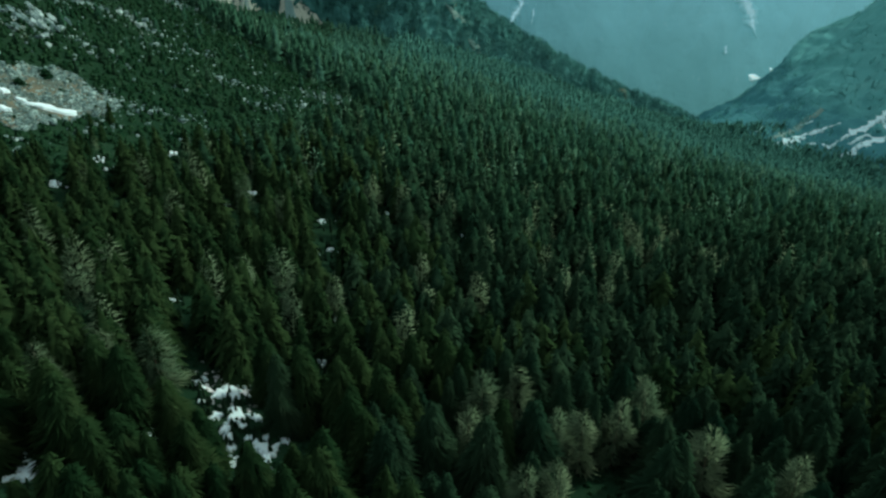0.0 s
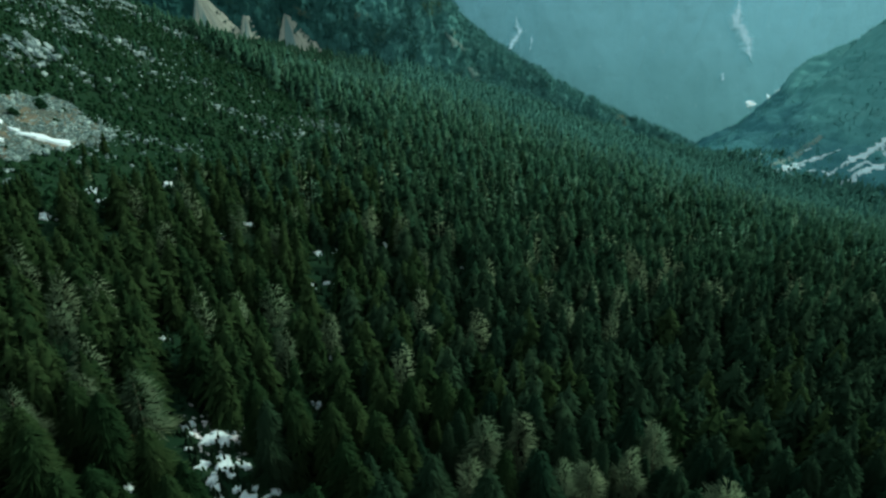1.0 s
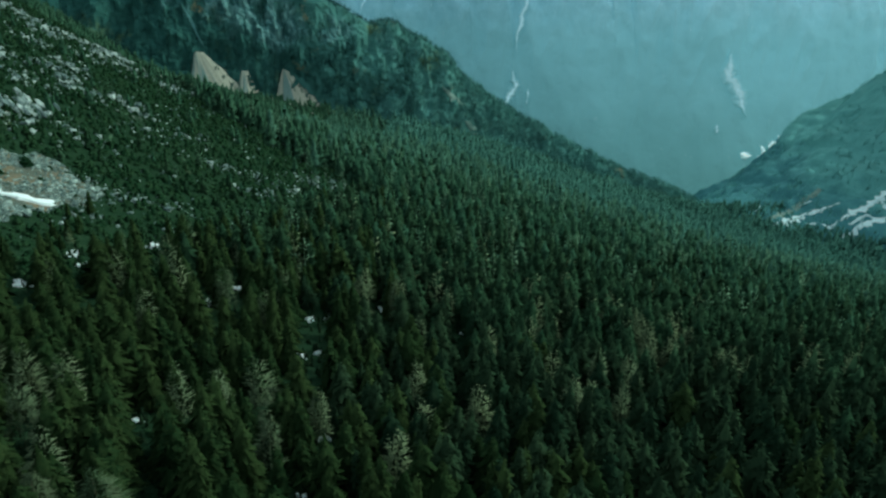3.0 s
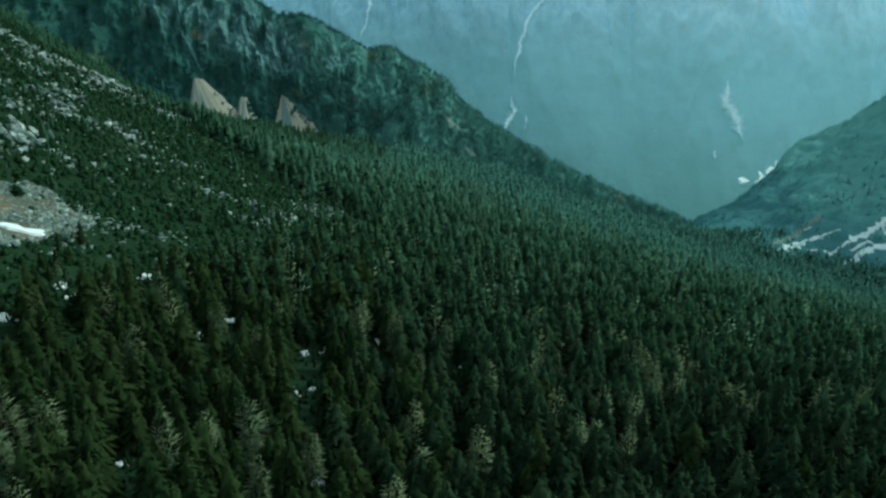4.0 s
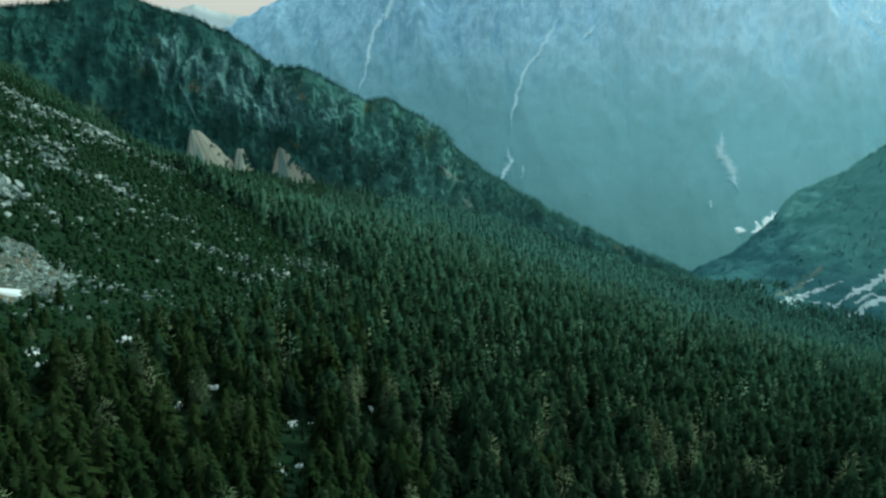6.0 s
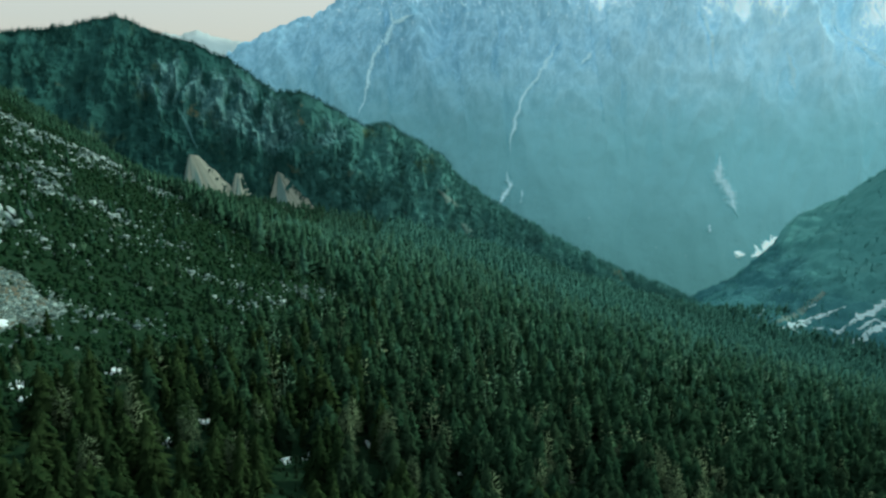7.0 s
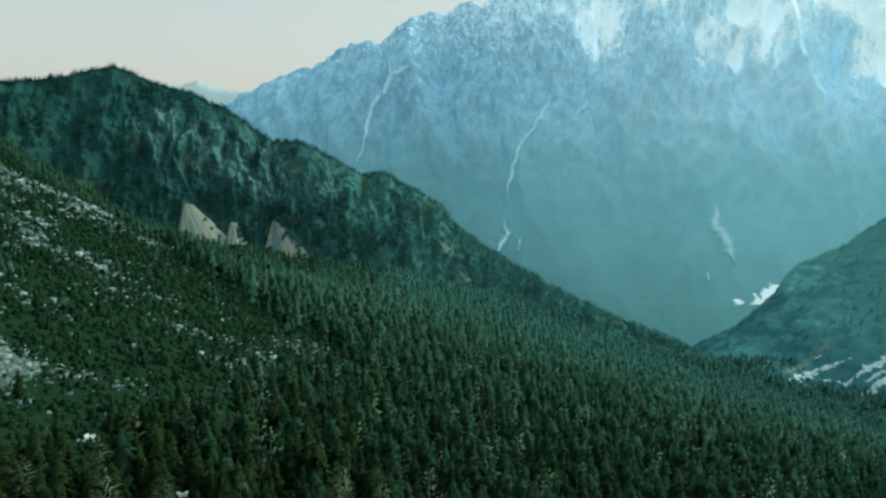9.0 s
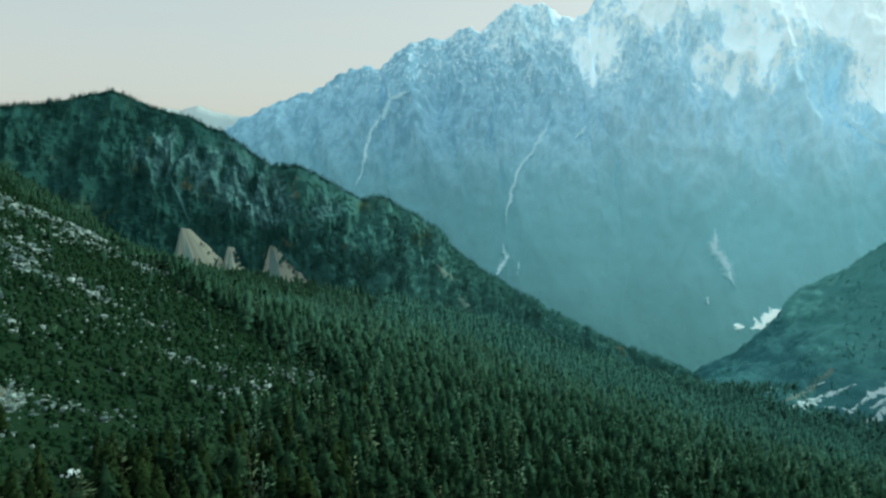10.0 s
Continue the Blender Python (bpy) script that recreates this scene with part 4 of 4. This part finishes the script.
STONES = [stone_mesh(k, 22 if k < 5 else 15) for k in range(12)]
# outcrops: x, y, how many stones, their size, how far they scatter
OUTCROPS = ((-310, 587, 17, 7.9, 13), (-300, 605, 17, 7.3, 13), (-287, 628, 17, 7.9, 12), (-269, 622, 17, 7.3, 13), (-242, 598, 17, 5.9, 13), (-222, 594, 15, 5.9, 12),
            (-236, 473, 14, 5.9, 9.9), (-223, 462, 10, 5.3, 8.8), (-249, 505, 12, 5.9, 9.9), (-206, 481, 14, 5.9, 8.8), (-196, 476, 5, 7, 6), (-253, 483, 10, 5.9, 9.9),
            (-197, 391, 7, 4, 7), (-189, 385, 6, 4, 7), (-135, 433, 7, 5, 6), (-113, 434, 8, 4, 7), (-112, 400, 8, 4, 6), (-98, 408, 10, 4.5, 7),
            (-90, 427, 7, 4, 7), (-84, 453, 8, 4, 7), (-71, 473, 9, 4.5, 8), (-53, 430, 4, 3, 7), (-40, 456, 5, 3, 7), (-140, 329, 9, 3.4, 6),
            (-130, 336, 9, 3.6, 6), (-148, 331, 8, 3, 6), (-103, 338, 4, 2.5, 5), (-145, 578, 5, 4, 12), (-117, 546, 5, 4, 12), (-212, 365, 12, 5, 9),
            (-218, 385, 10, 6, 9), (-160, 245, 8, 2.6, 7), (-150, 300, 9, 2.4, 6), (-152, 318, 9, 2.8, 6), (-164, 335, 8, 3.0, 6), (-156, 284, 8, 2.2, 6),
            (-330, 570, 16, 7, 14), (-320, 540, 14, 6, 14), (-295, 560, 12, 6, 14), (-270, 590, 12, 6, 13), (-255, 560, 10, 5, 12), (-205, 610, 9, 5, 12),
            (-280, 520, 12, 6, 12), (-262, 455, 10, 6, 11), (-180, 440, 8, 4, 10), (-165, 470, 8, 4, 10), (-240, 430, 10, 5, 10))
crags = []
for x, y, n, size, reach in OUTCROPS:
    for _ in range(int(1.3 * n) if y < 500 else int(2.4 * n)):
        a, b = x + prng.gauss(0, reach * 0.6), y + prng.gauss(0, reach * 0.6)
        d = (0.70 if y < 500 else 0.58) * size * prng.uniform(0.45, 1.25)
        if y > 500:
            crags.append((a, b, ground_z(a, b) + d * 0.08, d * prng.uniform(0.75, 1.25), d * prng.uniform(0.9, 1.4)))
            continue
        stone = new("boulder", STONES[prng.randrange(len(STONES))])
        stone.matrix_basis = Matrix.Translation((a, b, ground_z(a, b) + d * 0.16)) @ Euler((prng.gauss(0, 0.25), prng.gauss(0, 0.25), prng.random() * 6.28)).to_matrix().to_4x4() @ Matrix.Diagonal((d * prng.uniform(0.8, 1.5), d, d * prng.uniform(0.7, 1.1), 1))
        tagged(stone, "weathered pale grey limestone block on the slope" if size > 4.2 else "pale grey limestone boulder among dwarf pines", "rock", "limestone rocks of the slope")


def stone_arrays(me):
    v = np.empty(len(me.vertices) * 3, np.float32)
    me.vertices.foreach_get("co", v)
    return v.reshape(-1, 3), np.array([tuple(p.vertices) for p in me.polygons], np.int32)


planted("spur_crags", [stone_arrays(me) for me in STONES[5:]], crags, ROCK, "broken limestone crags along the crest of the near spur", "rocks", soft=False)

# long parallel slabs of a bedded outcrop
for k in range(30):
    a, b = -219 + prng.gauss(0, 8), 386 + prng.gauss(0, 10)
    slab = new("rock_slab", STONES[prng.randrange(5)])
    slab.matrix_basis = Matrix.Translation((a, b, ground_z(a, b) + 1.4)) @ Euler((0.25, 0.45, 0.9 + prng.gauss(0, 0.08))).to_matrix().to_4x4() @ Matrix.Diagonal((prng.uniform(2.0, 3.4), prng.uniform(9, 15), prng.uniform(2.2, 3.6), 1))
    tagged(slab, "long bedded slab of pale grey limestone", "rock", "limestone slabs of the slope")


def rubble():
    """Loose stones of the scree field and of the slope, joined."""
    bm = bmesh.new()
    bmesh.ops.create_icosphere(bm, subdivisions=1, radius=0.5)
    kinds = []
    for k in range(4):
        v = np.array([tuple(p.co * (1 + 0.5 * fractal(p.co.x * 3 + k * 5, p.co.y * 3, p.co.z * 3, 2))) for p in bm.verts], np.float32)
        kinds.append((v, np.array([[q.index for q in f.verts] for f in bm.faces], np.int32)))
    bm.free()
    spots = []
    for _ in range(7000):
        x, y, z = SCREE_PLACES[prng.randrange(len(SCREE_PLACES))]
        if math.hypot(x + 166, y - 291) < 7.5 or math.hypot(x + 184, y - 288) < 3 or (fractal(x / 16.0, y / 16.0, 2.0, 3) > 0.0 and x < -172 and prng.random() < 0.8):
            continue
        d = prng.uniform(0.55, 1.6) * (1.9 if prng.random() < 0.12 else 1)
        spots.append((x + prng.uniform(-1, 1), y + prng.uniform(-1, 1), z, d * 0.8, d))
    ob = planted("scree_stones", kinds, spots, RUBBLE, "loose grey stones covering the scree field", "stones", soft=False)
    spots = []
    for x, y in wedge(field(-420, 0, 300, 700, 7.0)):
        if openness(x, y) > -0.2 and fractal(x / 22.0, y / 22.0, 5.0, 3) > 0.02 and rng.random() < 0.6:
            d = rng.uniform(0.6, 2.4)
            spots.append((x, y, ground_z(x, y) + 0.3, d * 0.9, d))
    for x, y, n, size, reach in OUTCROPS:
        for _ in range(34):
            a, b, d = x + prng.gauss(0, reach * 0.9), y + prng.gauss(0, reach * 0.9), size * prng.uniform(0.10, 0.40)
            spots.append((a, b, ground_z(a, b) + 0.4, d * 0.9, d))
    planted("slope_stones", kinds, spots, ROCK, "scattered pale limestone stones on the scrub slope", "stones", soft=False)


rubble()


def snow_patch(x, y, rx, ry, turn, label, lift=0.0):
    """A thin ragged sheet of old snow that follows the ground."""
    n, rings, verts = 30, (0.35, 0.7, 0.95, 1.05), []
    c, s = math.cos(turn), math.sin(turn)
    verts.append((x, y, ground_z(x, y) + 0.75 + lift))
    for k, q in enumerate(rings):
        for j in range(n):
            a = 6.283 * j / n
            w = q * (1 + 0.95 * fractal(math.cos(a) * 2.2 + x, math.sin(a) * 2.2 + y, 0, 4))
            px, py = rx * w * math.cos(a), ry * w * math.sin(a)
            gx, gy = x + px * c - py * s, y + px * s + py * c
            verts.append((gx, gy, ground_z(gx, gy) + (0.7 + lift, 0.65 + lift, 0.5 + lift, -0.3)[k]))
    faces = [(0, 1 + j, 1 + (j + 1) % n) for j in range(n)]
    for k in range(len(rings) - 1):
        for j in range(n):
            a, b = 1 + k * n + j, 1 + k * n + (j + 1) % n
            faces += [(a, a + n, b + n), (a, b + n, b)]
    return tagged(new("snow_patch", mesh_of("snow_patch", verts, faces, SNOW, smooth=True)), label, "snow", "snow patches")


for x, y, r in SNOW_SPOTS:
    near = math.hypot(x, y) < 150
    for k in range(int((9 if near else 5) + 2.0 * r)):
        w = r * (prng.uniform(0.10, 0.30) if k else 0.36) * (1.0 if near else 0.8)
        snow_patch(x + prng.gauss(0, r * 0.5) * (k > 0), y + prng.gauss(0, r * 0.6) * (k > 0), w, w * prng.uniform(0.8, 1.7), prng.uniform(-0.8, 0.8), "small patch of old snow between dark spruces")
saplings = [(x + prng.gauss(0, r), y + prng.gauss(0, r)) for x, y, r in SNOW_SPOTS for _ in range(int(4 + 2.4 * r))]
for x, y, r in SNOW_SPOTS:
    d = math.hypot(x, y)
    for _ in range(14 if d > 140 else 16):
        q, side = prng.uniform(r * 0.8, 0.15 * d if d > 140 else 14.0), prng.gauss(0, 0.5 * r + 1.0)
        saplings.append((x - q * x / d + side * y / d, y - q * y / d - side * x / d))
planted("saplings", MID_SPRUCE, [(x, y, ground_z(x, y) - 0.2, prng.uniform(1.2, 3.6), prng.uniform(0.8, 1.8)) for x, y in saplings], SPRUCE,
        "young spruces and shrubs standing through old snow", "saplings")
snow_patch(-166, 291, 8.0, 2.4, 0.55, "long bright snow patch lying in the scree", 1.0)
snow_patch(-184, 288, 2.6, 1.8, 0.3, "small snow patch lying in the scree", 1.0)
snow_patch(-177, 287, 1.9, 0.9, 0.5, "small snow patch lying in the scree", 1.0)
snow_patch(-176, 273, 2.4, 1.3, 0.4, "small snow patch lying in the scree", 1.0)

# dark bushes standing in the scree
for x, y, size in ((-182, 319, 8.5), (-184, 301, 6.5), (-176, 326, 3.5), (-172, 310, 3.6), (-190, 296, 3.0), (-165, 319, 2.6), (-157, 308, 2.4), (-178, 297, 2.2),
                   (-163, 281, 3.0), (-171, 270, 2.6), (-160, 268, 2.8), (-152, 306, 2.2), (-203, 327, 4.0), (-168, 331, 3.0)):
    v, f = mound(prng, 60)
    bush = new("bush", mesh_of("bush", v * np.array([size, size, size * 0.55], np.float32), f, PINE, np.full(len(v), prng.random())))
    bush.matrix_basis = pose(x, y, ground_z(x, y) + 0.3)
    tagged(bush, "dark green dwarf pine bush standing in grey scree", "bush", "bushes in the scree")

# rust-coloured bushes in the clearings
for x, y, size in ((-63, 118, 4.0), (-60, 112, 3.2), (-52, 139, 3.0), (-57, 150, 2.5), (26, 112, 2.6)):
    v, f = MOUND[prng.randrange(4)]
    bush = new("bush", mesh_of("bush", v * np.array([size, size, size * 0.8], np.float32), f, RUST, np.full(len(v), prng.random()), smooth=True))
    bush.matrix_basis = pose(x, y, ground_z(x, y) - 0.1)
    tagged(bush, "low rust-brown autumn bush in a forest clearing", "bush")
